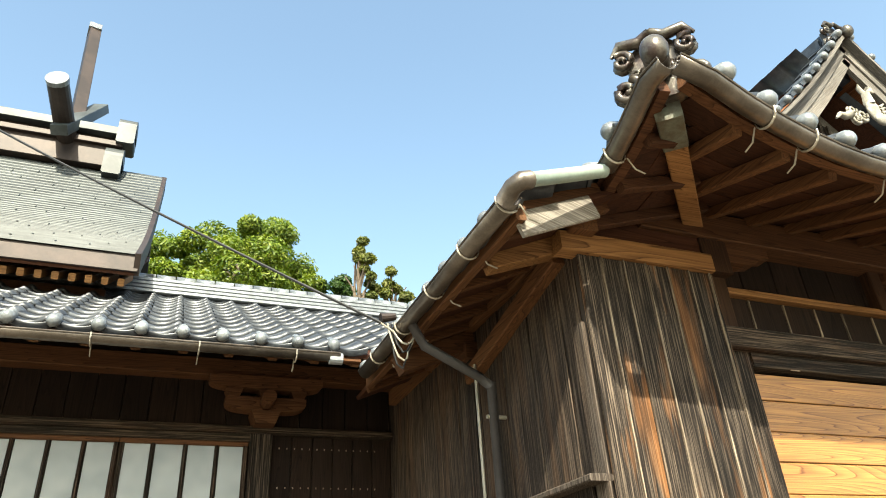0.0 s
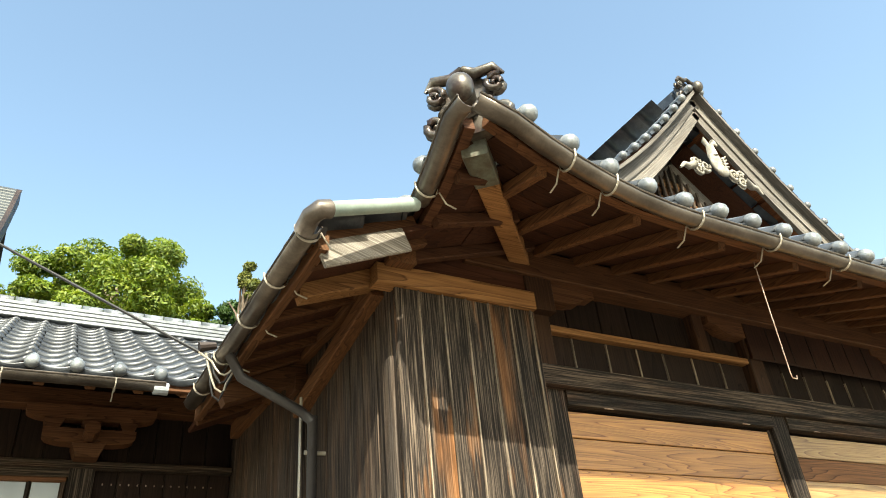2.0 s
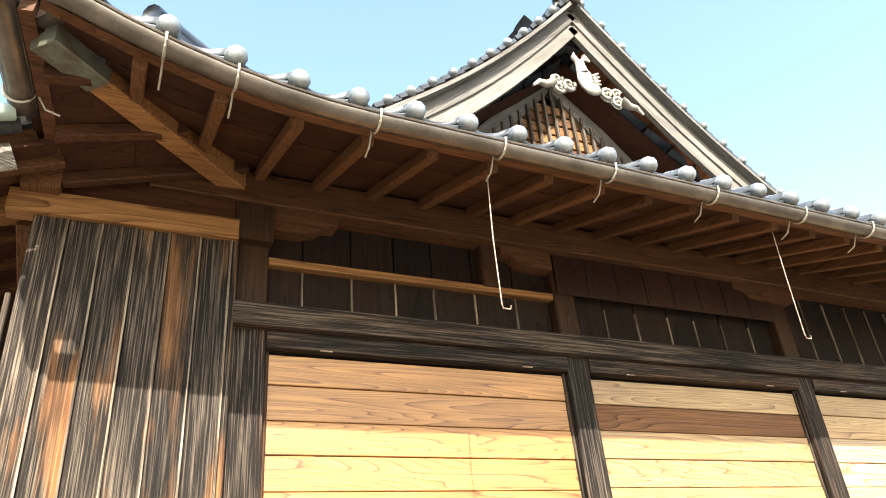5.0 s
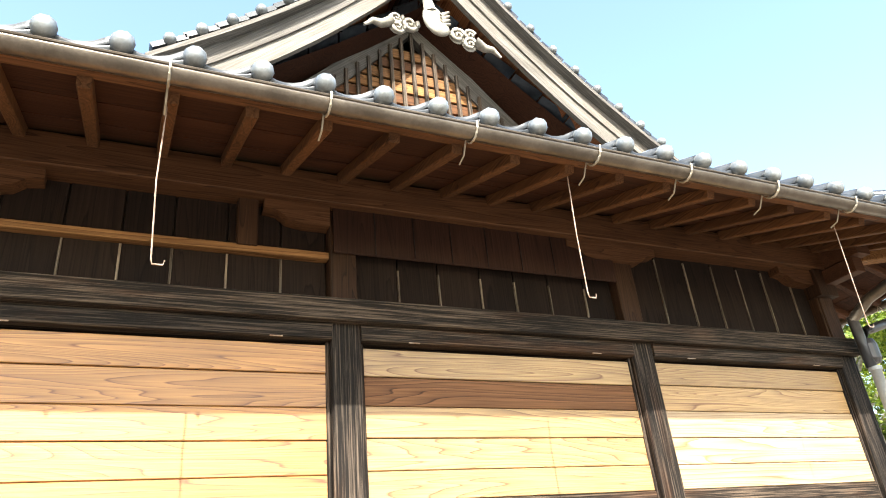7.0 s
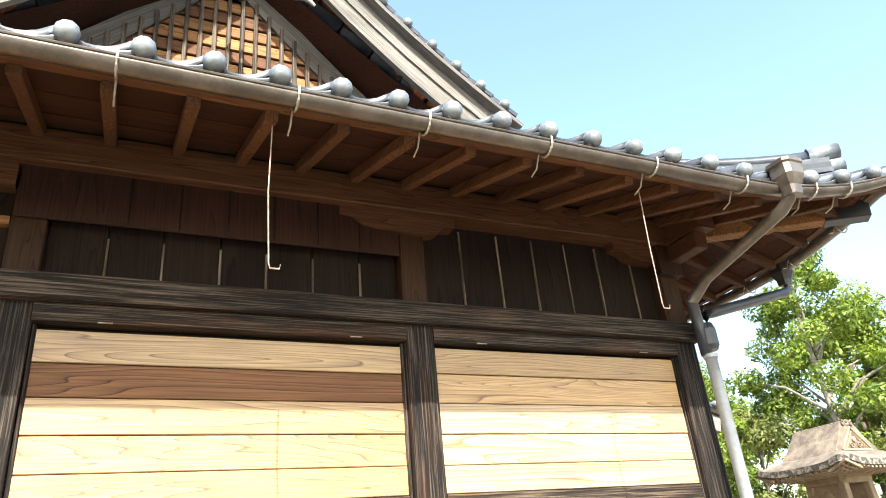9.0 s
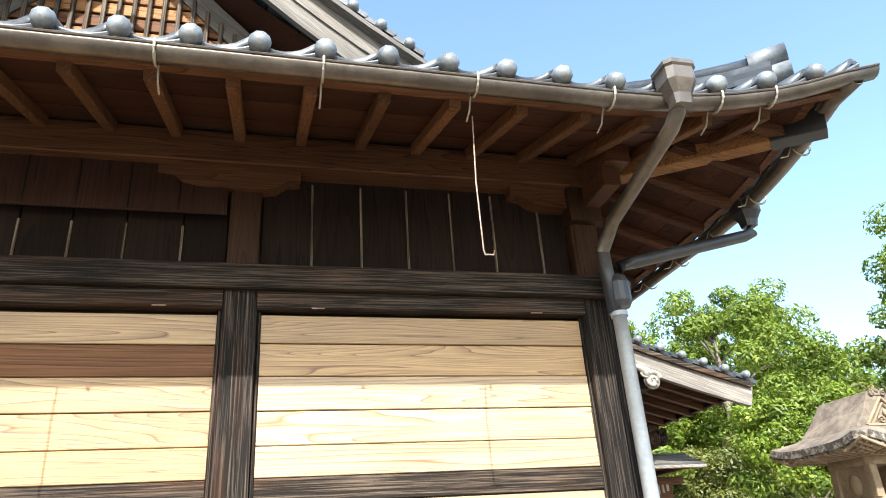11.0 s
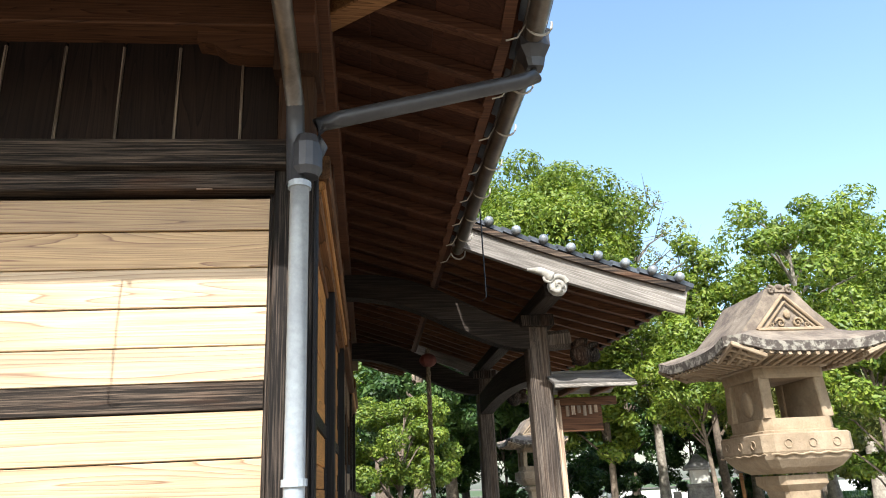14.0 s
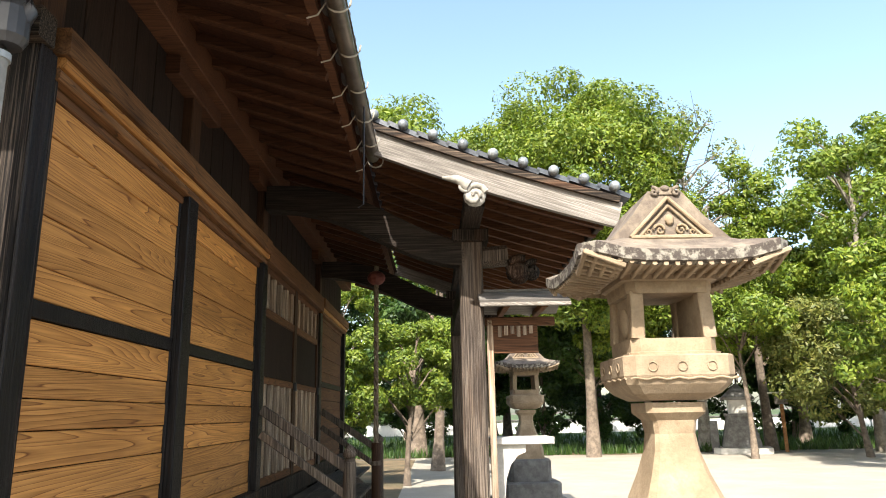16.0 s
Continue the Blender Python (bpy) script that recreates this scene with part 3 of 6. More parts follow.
# carved pendant: a bird-like crest between two cloud wings
bm = bmesh.new()
px, py, pz = RIDGE_X - 0.06, GY - 0.17, 5.30
ball((px, py, pz + 0.02), 0.14, bm, (0.75, 0.3, 1.15))
ball((px + 0.05, py - 0.01, pz - 0.10), 0.12, bm, (0.9, 0.35, 0.7))
tube([(px - 0.02, py, pz + 0.1), (px - 0.05, py - 0.02, pz + 0.22), (px + 0.02, py - 0.02, pz + 0.3), (px + 0.09, py - 0.02, pz + 0.27)], [0.06, 0.045, 0.04, 0.012], bm, 8)
tube([(px - 0.03, py, pz + 0.22), (px - 0.1, py, pz + 0.3), (px - 0.08, py, pz + 0.37)], [0.03, 0.03, 0.008], bm, 8)
for k in range(4):
    tube([(px + 0.07, py - 0.02, pz + 0.05 - 0.04 * k), (px + 0.16, py - 0.03, pz + 0.12 - 0.05 * k)], [0.03, 0.012], bm, 6)
for side in (-1, 1):
    for a, b, r in ((0.24, -0.07, 0.085), (0.37, -0.03, 0.07), (0.36, -0.14, 0.075)):
        scroll(bm, (px + side * a, py, pz + b - 0.05), r, (1, 0, 0), (0, 0, 1), (0, -1, 0), 1.5, 0.26, side, 0.5)
        ball((px + side * a, py + 0.02, pz + b - 0.05), r, bm, (1, 0.2, 1), 8)
    tube([(px + side * 0.42, py, pz - 0.14), (px + side * 0.52, py, pz - 0.2), (px + side * 0.6, py, pz - 0.19), (px + side * 0.68, py, pz - 0.26)], [0.05, 0.04, 0.03, 0.012], bm, 8)
for v in bm.verts:
    v.co = Vector((px, py, pz + 0.2)) + (v.co - Vector((px, py, pz + 0.2))) * 0.8
part("carved_pendant", bm, CARVING, gable, "whitened carved bird-and-cloud pendant", True)


def ridge_ornament(name, at, turn, size, label):
    """A clay ridge-end ornament: a shield with a round boss and rolled clouds."""
    t = thing(name, label, "roof ornament", at=at, turn=turn)
    bm = bmesh.new()
    prof = [(-0.2, 0.0), (0.2, 0.0), (0.23, 0.12), (0.17, 0.24), (0.19, 0.36), (0.08, 0.46), (0, 0.48), (-0.08, 0.46), (-0.19, 0.36), (-0.17, 0.24), (-0.23, 0.12)]
    vs = [bm.verts.new((x * size, 0, z * size)) for x, z in prof]
    r = bmesh.ops.extrude_face_region(bm, geom=[bm.faces.new(vs)])
    bmesh.ops.translate(bm, verts=[v for v in r["geom"] if isinstance(v, bmesh.types.BMVert)], vec=(0, 0.10 * size, 0))
    part("shield", bm, ONI, t)
    bm = bmesh.new()
    for side in (-1, 1):
        for x, z, r_, st in ((0.21, 0.1, 0.10, 2.0), (0.2, 0.34, 0.075, 1.0), (0.13, 0.21, 0.05, 2.6)):
            scroll(bm, (side * x * size, -0.03 * size, z * size), r_ * size, (side, 0, 0), (0, 0, 1), (0, -1, 0), 1.5, 0.34, 1, st)
            ball((side * x * size, 0.02 * size, z * size), r_ * size * 0.9, bm, (1, 0.5, 1), 8)
        tube([(side * 0.26 * size, -0.02, 0.4 * size), (side * 0.2 * size, -0.03, 0.46 * size), (side * 0.08 * size, -0.03, 0.44 * size), (0, -0.03, 0.5 * size)], [0.012 * size, 0.035 * size, 0.04 * size, 0.03 * size], bm, 8)
    part("cloud_roll", bm, ONI, t, smooth=True)
    bm = tube([(0, -0.02 * size, 0.18 * size), (0, -0.2 * size, 0.20 * size)], [0.075 * size, 0.082 * size], None, 18)
    ball((0, -0.2 * size, 0.205 * size), 0.088 * size, bm, (1, 0.9, 1.2), 18)
    part("boss", bm, ONI, t, "round glazed boss", True)
    return t


ridge_ornament("onigawara", (1.945, 1.745, 3.50), -45, 0.70, "smoked clay hip-end ornament with round boss and cloud rolls")
ridge_ornament("onigawara", sk((RIDGE_X, GY - 0.10, 6.16)), 0, 0.62, "grey clay gable ridge ornament with cloud rolls")

# ---- hall: eaves ----
eaves = thing("eaves", "brown timber eaves with rafters, under the tiles", "eaves", kind="structure")


def soffit_point(axis, s, d):
    """Under face of the eave boards: d metres in from the edge."""
    e = {"s": eave_south, "e": eave_east, "w": eave_west}[axis](s, 0.06)
    inward = {"s": Vector((0, 1, 0)), "e": Vector((-1, 0, 0)), "w": Vector((1, 0, 0))}[axis]
    return e + inward * d + Vector((0, 0, -0.10 + 0.33 * d - (e.z - 3.432) * d * 0.9))


def eave_set(axis, s0, s1, step, first, inner):
    """Edge board, boards laid along the eave, rafters."""
    n = 24
    ss = [s0 + (s1 - s0) * i / n for i in range(n + 1)]
    part("edge_board", strip([soffit_point(axis, s, 0.03) + Vector((0, 0, 0.035)) for s in ss], 0.05, 0.075), BEAM_X if axis == "s" else RAFTER_E, eaves)
    k = 0
    d = 0.06
    while d < inner:
        lo, hi = s0 + d, s1 - d
        row = [lo + (hi - lo) * i / n for i in range(n + 1)]
        part("soffit_board", strip([soffit_point(axis, s, d + 0.07) + Vector((0, 0, 0.012 + 0.004 * (k % 2))) for s in row], 0.16, 0.014, None, {"s": (0, -0.33, 1), "e": (0.33, 0, 1), "w": (-0.33, 0, 1)}[axis]), SOFFIT, eaves)
        d += 0.14
        k += 1
    s = first
    while s < s1 - 0.1:
        reach = min(inner, max(0.0, min(s - s0, s1 - s) + 0.02))
        if reach > 0.15:
            a, b = soffit_point(axis, s, 0.05), soffit_point(axis, s, reach)
            part("rafter", beam(a + Vector((0, 0, -0.022)), b + Vector((0, 0, -0.022)), 0.052, 0.062), BEAM_Y if axis == "s" else RAFTER_E, eaves)
        s += step


eave_set("s", WE + 0.02, EE - 0.02, 0.301, 3.199 - 0.301 * 4, 1.0)
eave_set("e", SE + 0.02, NE - 0.02, 0.292, SE + 0.25, 1.06)
eave_set("w", SE + 0.02, 4.4, 0.292, SE + 0.25, 0.95)
# hip beams with copper-capped noses
for west in (True, False):
    if west:
        a, b = Vector((1.99, 1.80, 3.50)), Vector((2.86, 2.68, 3.56))
    else:
        a, b = sk((9.33, 1.85, 3.455)), sk((8.40, 2.72, 3.55))
    # pale timber puts the light bounced from below into the hip beam
    part("hip_beam", beam(a, b, 0.105, 0.145), PALE_X, eaves, "brown hip beam under the corner")
    d = (b - a).normalized()
    part("copper_cap", beam(a - d * 0.02, a + d * 0.24, 0.116, 0.156), PATINA if west else CABLE, eaves, "green patinated copper nose cap")

# ---- hall: south wall ----
south = thing("wall_south", "timber post-and-board wall with cedar storm panels", "wall", kind="structure")
POSTS = ((2.83, 2.985), (4.65, 4.80), (6.48, 6.635), (8.285, 8.44))
for a, b in POSTS:
    part("post", block(a, Y0, 0.35, b, Y0 + 0.155, 2.775), OLD_POST, south, "weathered square post")
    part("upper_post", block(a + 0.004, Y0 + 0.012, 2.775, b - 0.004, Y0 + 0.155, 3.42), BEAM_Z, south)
part("head_beam", block(2.78, Y0 - 0.055, 2.775, 8.47, Y0 + 0.05, 2.893), OLD_X, south, "weathered head beam along the wall")
for (a0, a), (b, b1) in zip(POSTS, POSTS[1:]):
    part("door_head", block(a, Y0 - 0.012, 2.69, b, Y0 + 0.09, 2.775), OLD_X, south)
part("wall_plate", block(2.4, Y0 - 0.07, 3.425, 8.46, Y0 + 0.09, 3.60), BEAM_X, south, "brown wall plate under the rafters")
part("sill_beam", block(2.83, Y0 - 0.02, 0.75, 8.44, Y0 + 0.12, 0.93), OLD_X, south)
# dark transom boards between head beam and plate
BAYS = ((2.985, 3.164, 3.425, 3.669, 3.895, 4.149, 4.413, 4.65), (4.80, 5.048, 5.289, 5.552, 5.775, 6.012, 6.268, 6.48), (6.635, 6.885, 7.136, 7.380, 7.620, 7.856, 8.125, 8.285))
for n, edges in enumerate(BAYS):
    for a, b in zip(edges, edges[1:]):
        part("transom_board", beam(((a + b) / 2, Y0 + 0.085, 2.89), ((a + b) / 2, Y0 + 0.085, 3.43), b - a - 0.007, 0.022, None, 0.004, (0, 1, 0)), DARK_Z, south)
    # thin strips added to draw the glint along the transom joints
    for a in edges[1:-1]:
        part("joint_strip", block(a - 0.006, Y0 + 0.064, 2.893, a + 0.005, Y0 + 0.076, 3.13 if n < 2 else 3.40, None, 0.002), EDGE_GLINT, south)
part("backing", block(2.95, Y0 + 0.10, 0.4, 8.35, Y0 + 0.13, 3.6), DARKROOM, south)
part("transom_rail", block(2.985, Y0 + 0.02, 3.135, 4.65, Y0 + 0.08, 3.175), PALE_X, south, "thin brown rail across the dark boards")
part("short_strut", block(4.185, Y0 + 0.005, 3.165, 4.285, Y0 + 0.09, 3.43), BEAM_Z, south)
part("cover_board", block(4.67, Y0 - 0.012, 3.165, 6.47, Y0 + 0.006, 3.44), COVER, south, "reddish brown stained board nailed over the transom")
for k in range(1, 8):
    part("cover_batten", block(4.67 + 0.225 * k, Y0 - 0.016, 3.17, 4.67 + 0.225 * k + 0.006, Y0 - 0.012, 3.43, None, 0.001), BLACK_POST, south)


def bracket(parent, x, y, z, side, mat, depth=0.09):
    """A shaped nosing under the plate: a short arm with a rounded belly."""
    bm = bmesh.new()
    prof = [(0, 0), (0.34, 0), (0.34, -0.05), (0.27, -0.06), (0.22, -0.10), (0.14, -0.115), (0.0, -0.115)]
    vs = [bm.verts.new((x + side * a, y, z + b)) for a, b in prof]
    r = bmesh.ops.extrude_face_region(bm, geom=[bm.faces.new(vs)])
    bmesh.ops.translate(bm, verts=[v for v in r["geom"] if isinstance(v, bmesh.types.BMVert)], vec=(0, depth, 0))
    bmesh.ops.recalc_face_normals(bm, faces=bm.faces[:])
    return part("bracket_arm", bm, mat, parent)


for x, side in ((2.985, 1), (4.65, -1), (6.48, -1), (6.48, 1), (8.285, -1)):
    bracket(south, x, Y0 - 0.02, 3.425, side, BEAM_X)
# corner post heads: square blocks under the hip beams
for x in (2.80, 8.27):
    part("post_head", block(x, Y0 - 0.05, 3.22, x + 0.19, Y0 + 0.14, 3.44), BEAM_Z, south)

# storm panels of level cedar boards
LEVELS = (
    (2.675, 2.530, 2.366, 2.214, 2.060, 1.935, 1.835, 1.70, 1.53, 1.36, 1.19, 1.02, 0.93),
    (2.668, 2.523, 2.377, 2.223, 2.072, 1.935, 1.835, 1.71, 1.55, 1.37, 1.2, 1.03, 0.93),
    (2.672, 2.533, 2.378, 2.221, 2.070, 1.935, 1.830, 1.66, 1.48, 1.30, 1.12, 1.0, 0.93))
for k, ((a0, a), (b, b1)) in enumerate(zip(POSTS, POSTS[1:])):
    panel = thing("storm_panel", ("sunlit cedar storm panel of level boards between dark posts"), "storm panel", group="storm panels of the south wall")
    rows = LEVELS[k]
    for i, (hi, lo) in enumerate(zip(rows, rows[1:])):
        dark = (i == 1 and k == 1) or (rows is LEVELS[k] and i == 5)
        y = Y0 + 0.048 + (0.004 if i % 2 else 0) - (0.012 if i == 5 else 0)
        # third panel: boards below the eave's shadow take the glare-pale colour
        part("board", beam((a + 0.022, y, (hi + lo) / 2), (b - 0.022, y, (hi + lo) / 2), 0.02, hi - lo - 0.004, None, 0.003), (BOARD_DARK if i == 1 else OLD_X) if dark else (BOARD_AMBER if k == 0 else BOARD_PALE if k == 2 and i > 1 else BOARD_X), panel,
             "dark weathered board" if dark else "")
    part("stile", block(a + 0.002, Y0 + 0.03, 0.93, a + 0.02, Y0 + 0.06, 2.685), OLD_POST if k else BEAM_Z, panel)
    part("stile", block(b - 0.02, Y0 + 0.03, 0.93, b - 0.002, Y0 + 0.06, 2.685), OLD_POST, panel)
    for x in (a + 0.25, b - 0.3):
        part("hinge", block(x, Y0 - 0.016, 2.688, x + 0.06, Y0 - 0.008, 2.693, None, 0.001), ROD, panel, "small pale metal hinge")

# ---- west annex ----
annex = thing("annex_wall", "weathered dark upright plank walls of the annex", "wall", kind="structure")
AX = 1.95
n = 0
x = AX + 0.012
while x < 2.82:
    w = min(0.1385, 2.825 - x)
    part("plank", beam((x + w / 2, 2.605 + 0.004 * (n % 2), 0.3), (x + w / 2, 2.605 + 0.004 * (n % 2), 3.215), w - 0.008, 0.024, None, 0.004, (0, 1, 0)), OLD_Z, annex)
    # added strip: the plank's raised edge catching the sky
    part("joint_strip", block(x - 0.008, 2.583, 0.3, x + 0.001, 2.596, 3.19, None, 0.002), EDGE_GLINT, annex) if n else None
    x += 0.1385
    n += 1
part("plank_backing", block(AX + 0.02, 2.625, 0.3, 2.83, 2.66, 3.3), DARKROOM, annex)
part("tie_beam", block(1.86, 2.56, 3.19, 2.815, 2.66, 3.30), PALE_X, annex, "pale brown tie beam")
part("upper_board", block(1.98, 2.615, 3.30, 2.82, 2.64, 3.56), SOFFIT, annex)
part("corner_board", block(AX - 0.022, 2.60, 0.3, AX - 0.002, 2.70, 2.82), GREY_Z, annex, "pale grey corner board")
y = 2.66
while y < 5.55:
    part("plank", beam((AX + 0.02 + 0.003 * (n % 2), y + 0.085, 0.3), (AX + 0.02 + 0.003 * (n % 2), y + 0.085, 3.5), 0.022, 0.163, None, 0.004, (0, 1, 0)), OLD_SIDE, annex)
    y += 0.17
    n += 1
part("ledge", beam((AX - 0.05, 2.6, 2.10), (AX - 0.05, 3.75, 2.10), 0.12, 0.03), GREY_Z, annex, "weathered ledge board")
part("ledge_panel", block(AX - 0.03, 2.72, 0.4, AX - 0.005, 3.7, 2.085), OLD_POST, annex)
part("annex_post", block(AX - 0.03, 3.86, 0.3, AX + 0.1, 3.99, 3.2), OLD_POST, annex)
part("post_block", block(AX - 0.07, 3.83, 3.09, AX + 0.1, 4.02, 3.2), BEAM_X, annex)
part("arm", beam((1.45, 3.92, 3.03), (2.1, 3.92, 3.3), 0.1, 0.12), BEAM_X, annex)
part("arm", beam((1.5, 2.70, 3.14), (2.1, 2.70, 3.36), 0.1, 0.13), PALE_X, annex)
part("plate", block(AX - 0.05, 2.5, 3.28, AX + 0.1, 5.5, 3.40), BEAM_Y, annex)
part("strut", beam((1.93, 2.72, 3.24), (1.93, 3.9, 2.98), 0.08, 0.10), BEAM_Y, annex)

# its pent roof
pent = thing("pent_roof", "small tiled pent roof beside the hall", "roof", kind="structure")


def pent_edge(y, d=0.0):
    return Vector((1.43 + d, y, 3.20 + 0.43 * d))


eave_row(pent, [4.5 - PITCH * k for k in range(0, 9)], lambda s: pent_edge(6.83 - s), lambda s: (1, 0, 0.43))
ms = [frame_of(pent_edge(2.34 + PITCH * i, 0.22 * j), (0, -1, 0), (1, 0, 0.43)) for i in range(10) for j in range(1, 6)]
tagged(part("tile_field", joined([(PAN, ms)], "tile_field", TILE, True), None, pent), kind="stuff")
part("pent_deck", beam((1.99, 2.30, 3.375), (1.99, 5.0, 3.375), 1.1, 0.03, None, 0.004, (-0.43, 0, 1)), SOFFIT, pent)
for k in range(9):
    y = 2.42 + 0.28 * k
    part("rafter", beam((1.47, y, 3.125), (2.05, y, 3.375), 0.05, 0.06), BEAM_X, pent)
part("edge_board", beam((1.47, 2.26, 3.145), (1.47, 4.6, 3.145), 0.05, 0.08), BEAM_Y, pent)
# paler boards stand for the sun on this end
part("end_board", beam((1.47, 2.30, 3.10), (1.89, 2.30, 3.275), 0.022, 0.125), GREY_P, pent, "grey end board of the pent roof with sunlight in its colour")
part("end_rafter", beam((1.42, 2.335, 3.17), (1.95, 2.335, 3.40), 0.06, 0.07), BEAM_X, pent)

# ---- gutters ----


def gutter(name, points, r=0.047, label="brown half-round metal rain gutter"):
    """A half-round trough with rolled rims."""
    t = thing(name, label, "gutter")
    bm = bmesh.new()
    pts = [Vector(p) for p in points]
    rings = []
    prof = [(math.cos(a), math.sin(a)) for a in [math.pi + math.pi * k / 10 for k in range(11)]]
    full = [(c * r, s * r) for c, s in prof] + [(c * (r - 0.005), s * (r - 0.005)) for c, s in prof[::-1]]
    for i, p in enumerate(pts):
        d = (pts[min(i + 1, len(pts) - 1)] - pts[max(i - 1, 0)])
        s = Vector((d.y, -d.x, 0)).normalized()
        rings.append([bm.verts.new(p + s * a + Vector((0, 0, b))) for a, b in full])
    m = len(full)
    for a, b in zip(rings, rings[1:]):
        for k in range(m):
            bm.faces.new((a[k], a[(k + 1) % m], b[(k + 1) % m], b[k]))
    bm.faces.new(rings[0])
    bm.faces.new(rings[-1][::-1])
    bmesh.ops.recalc_face_normals(bm, faces=bm.faces[:])
    part("trough", bm, GUTTER, t, smooth=True)
    for side in (-1, 1):
        rim = []
        for i, p in enumerate(pts):
            d = (pts[min(i + 1, len(pts) - 1)] - pts[max(i - 1, 0)])
            rim.append(p + Vector((d.y, -d.x, 0)).normalized() * side * r)
        part("rim", tube(rim, 0.006, None, 6), GUTTER, t)
    return t


def hanger(parent, top, inward, reach=0.10):
    """A bent wire that holds the gutter and is tied back to a rafter."""
    u = Vector(inward).normalized()
    p = Vector(top)
    pts = [p - u * 0.055 + Vector((0, 0, 0.0))]
    for k in range(1, 8):
        a = math.pi + math.pi * k / 8
        pts.append(p + u * 0.058 * math.cos(a) + Vector((0, 0, 0.058 * math.sin(a))))
    pts += [p + u * 0.058, p + u * (0.05 + reach * 0.5) + Vector((0, 0, -0.07)), p + u * (0.05 + reach) + Vector((0, 0, -0.085))]
    part("hanger", tube(pts, 0.0042, None, 6), WIRE, parent, "pale bent wire hanger")
    band = [p + u * 0.056 * math.cos(math.pi + math.pi * k / 8) + Vector((0, 0, 0.056 * math.sin(math.pi + math.pi * k / 8))) for k in range(0, 7)]
    part("band", tube([p - u * 0.056 + Vector((0, 0, 0.012))] + band, 0.0055, None, 6), WIRE, parent)


south_line = [eave_south(WE - 0.1 + (EE - WE + 0.17) * i / 40, 0, 0.055, -0.005) + Vector((0, 0, 0.045 * max(0, (i - 36) / 4) ** 2)) for i in range(41)]
gs = gutter("gutter", south_line)
for x in (2.37, 2.63, 3.20, 3.78, 4.38, 5.03, 5.68, 6.24, 6.85, 7.47, 8.08, 8.60, 8.87):
    hanger(gs, eave_south(x, 0, 0.055, -0.005), (0, 1, 0))
ge = gutter("gutter", [eave_east(SE - 0.12 + 3.75 * i / 24, 0, 0.055, 0.03) for i in range(25)])
for k in range(9):
    hanger(ge, eave_east(SE + 0.35 + 0.42 * k, 0, 0.055, 0.045), (-1, 0, 0))
gw = gutter("gutter", [eave_west(SE - 0.12 + 0.58 * i / 10, 0, 0.055, -0.005) for i in range(11)])
hanger(gw, eave_west(2.08, 0, 0.055, -0.005), (1, 0, 0))
gp = gutter("gutter", [(1.385, y, 3.16) for y in (2.18, 3.0, 3.8, 4.42)])
for y in (2.22, 2.65, 3.1, 3.6, 4.1):
    hanger(gp, (1.385, y, 3.16), (1, 0, 0))
tp = thing("drain_tube", "pale green tube between two gutters", "pipe")
part("tube", tube([(1.40, 2.09, 3.185), (1.88, 2.16, 3.385)], 0.034, None, 14), GREEN_PIPE, tp, smooth=True)
part("elbow", tube([(1.36, 2.2, 3.14), (1.365, 2.12, 3.165), (1.39, 2.085, 3.18), (1.43, 2.095, 3.197)], 0.042, None, 14), GUTTER, tp, smooth=True)

# rods hanging from the eaves
for x, z0, z1 in ((3.79, 3.30, 2.64), (5.62, 3.30, 2.67), (7.50, 3.29, 2.65)):
    rod = thing("hook_rod", "thin pale metal rod with a hooked foot hanging from the eaves", "rod", group="rods under the eaves")
    part("rod", tube([(x, 1.85, z0), (x - 0.01, 1.855, (z0 + z1) / 2), (x, 1.87, z1 + 0.02), (x + 0.005, 1.87, z1), (x + 0.04, 1.87, z1), (x + 0.045, 1.87, z1 + 0.018)], 0.0032, None, 6), ROD, rod)
rod = thing("hook_rod", "thin pale metal rod with a hooked foot hanging from the eaves", "rod", group="rods under the eaves")
p = sk((9.42, 4.35, 3.3))
part("rod", tube([p, p + Vector((0, 0, -0.62)), p + Vector((-0.03, 0, -0.64))], 0.005, None, 6), CABLE, rod)

# ---- downpipes ----
dp = thing("downpipe", "grey plastic downpipe with dark elbows at the hall corner", "pipe")
part("lower_pipe", tube([(8.40, 2.50, 0.05), (8.40, 2.50, 2.65)], 0.036, None, 16), PVC, dp, "pale grey lower pipe", True)
for z in (1.565, 2.64):
    part("clamp", tube([(8.40, 2.50, z - 0.012), (8.40, 2.50, z + 0.012)], 0.044, None, 16), PVC, dp)
part("dark_pipe", tube([(8.385, 2.51, 2.65), (8.375, 2.515, 3.02)], 0.036, None, 14), PVC_DARK, dp, smooth=True)
part("slant_pipe", tube([(8.375, 2.51, 3.0), (8.37, 2.35, 3.09), (8.37, 1.72, 3.23), (8.37, 1.66, 3.27), (8.37, 1.63, 3.33)], 0.036, None, 14), GUTTER, dp, smooth=True)
bm = lathe([(0.04, 0), (0.045, 0.05), (0.07, 0.11), (0.07, 0.17), (0.078, 0.18), (0.078, 0.2)], None, 16, (8.37, 1.625, 3.27), True)
part("hopper", bm, GUTTER, dp, "brown metal rainwater head")
part("side_pipe", tube([(8.43, 2.51, 2.72), (8.47, 2.52, 2.82), (8.47, 2.53, 2.92), (8.55, 2.53, 2.945), (9.33, 2.58, 3.165), (9.385, 2.585, 3.19), (9.39, 2.59, 3.25)], 0.034, None, 14), PVC_DARK, dp, smooth=True)
part("branch", lathe([(0.045, 0), (0.06, 0.03), (0.06, 0.13), (0.045, 0.17)], None, 14, (8.425, 2.51, 2.68)), PVC_DARK, dp)
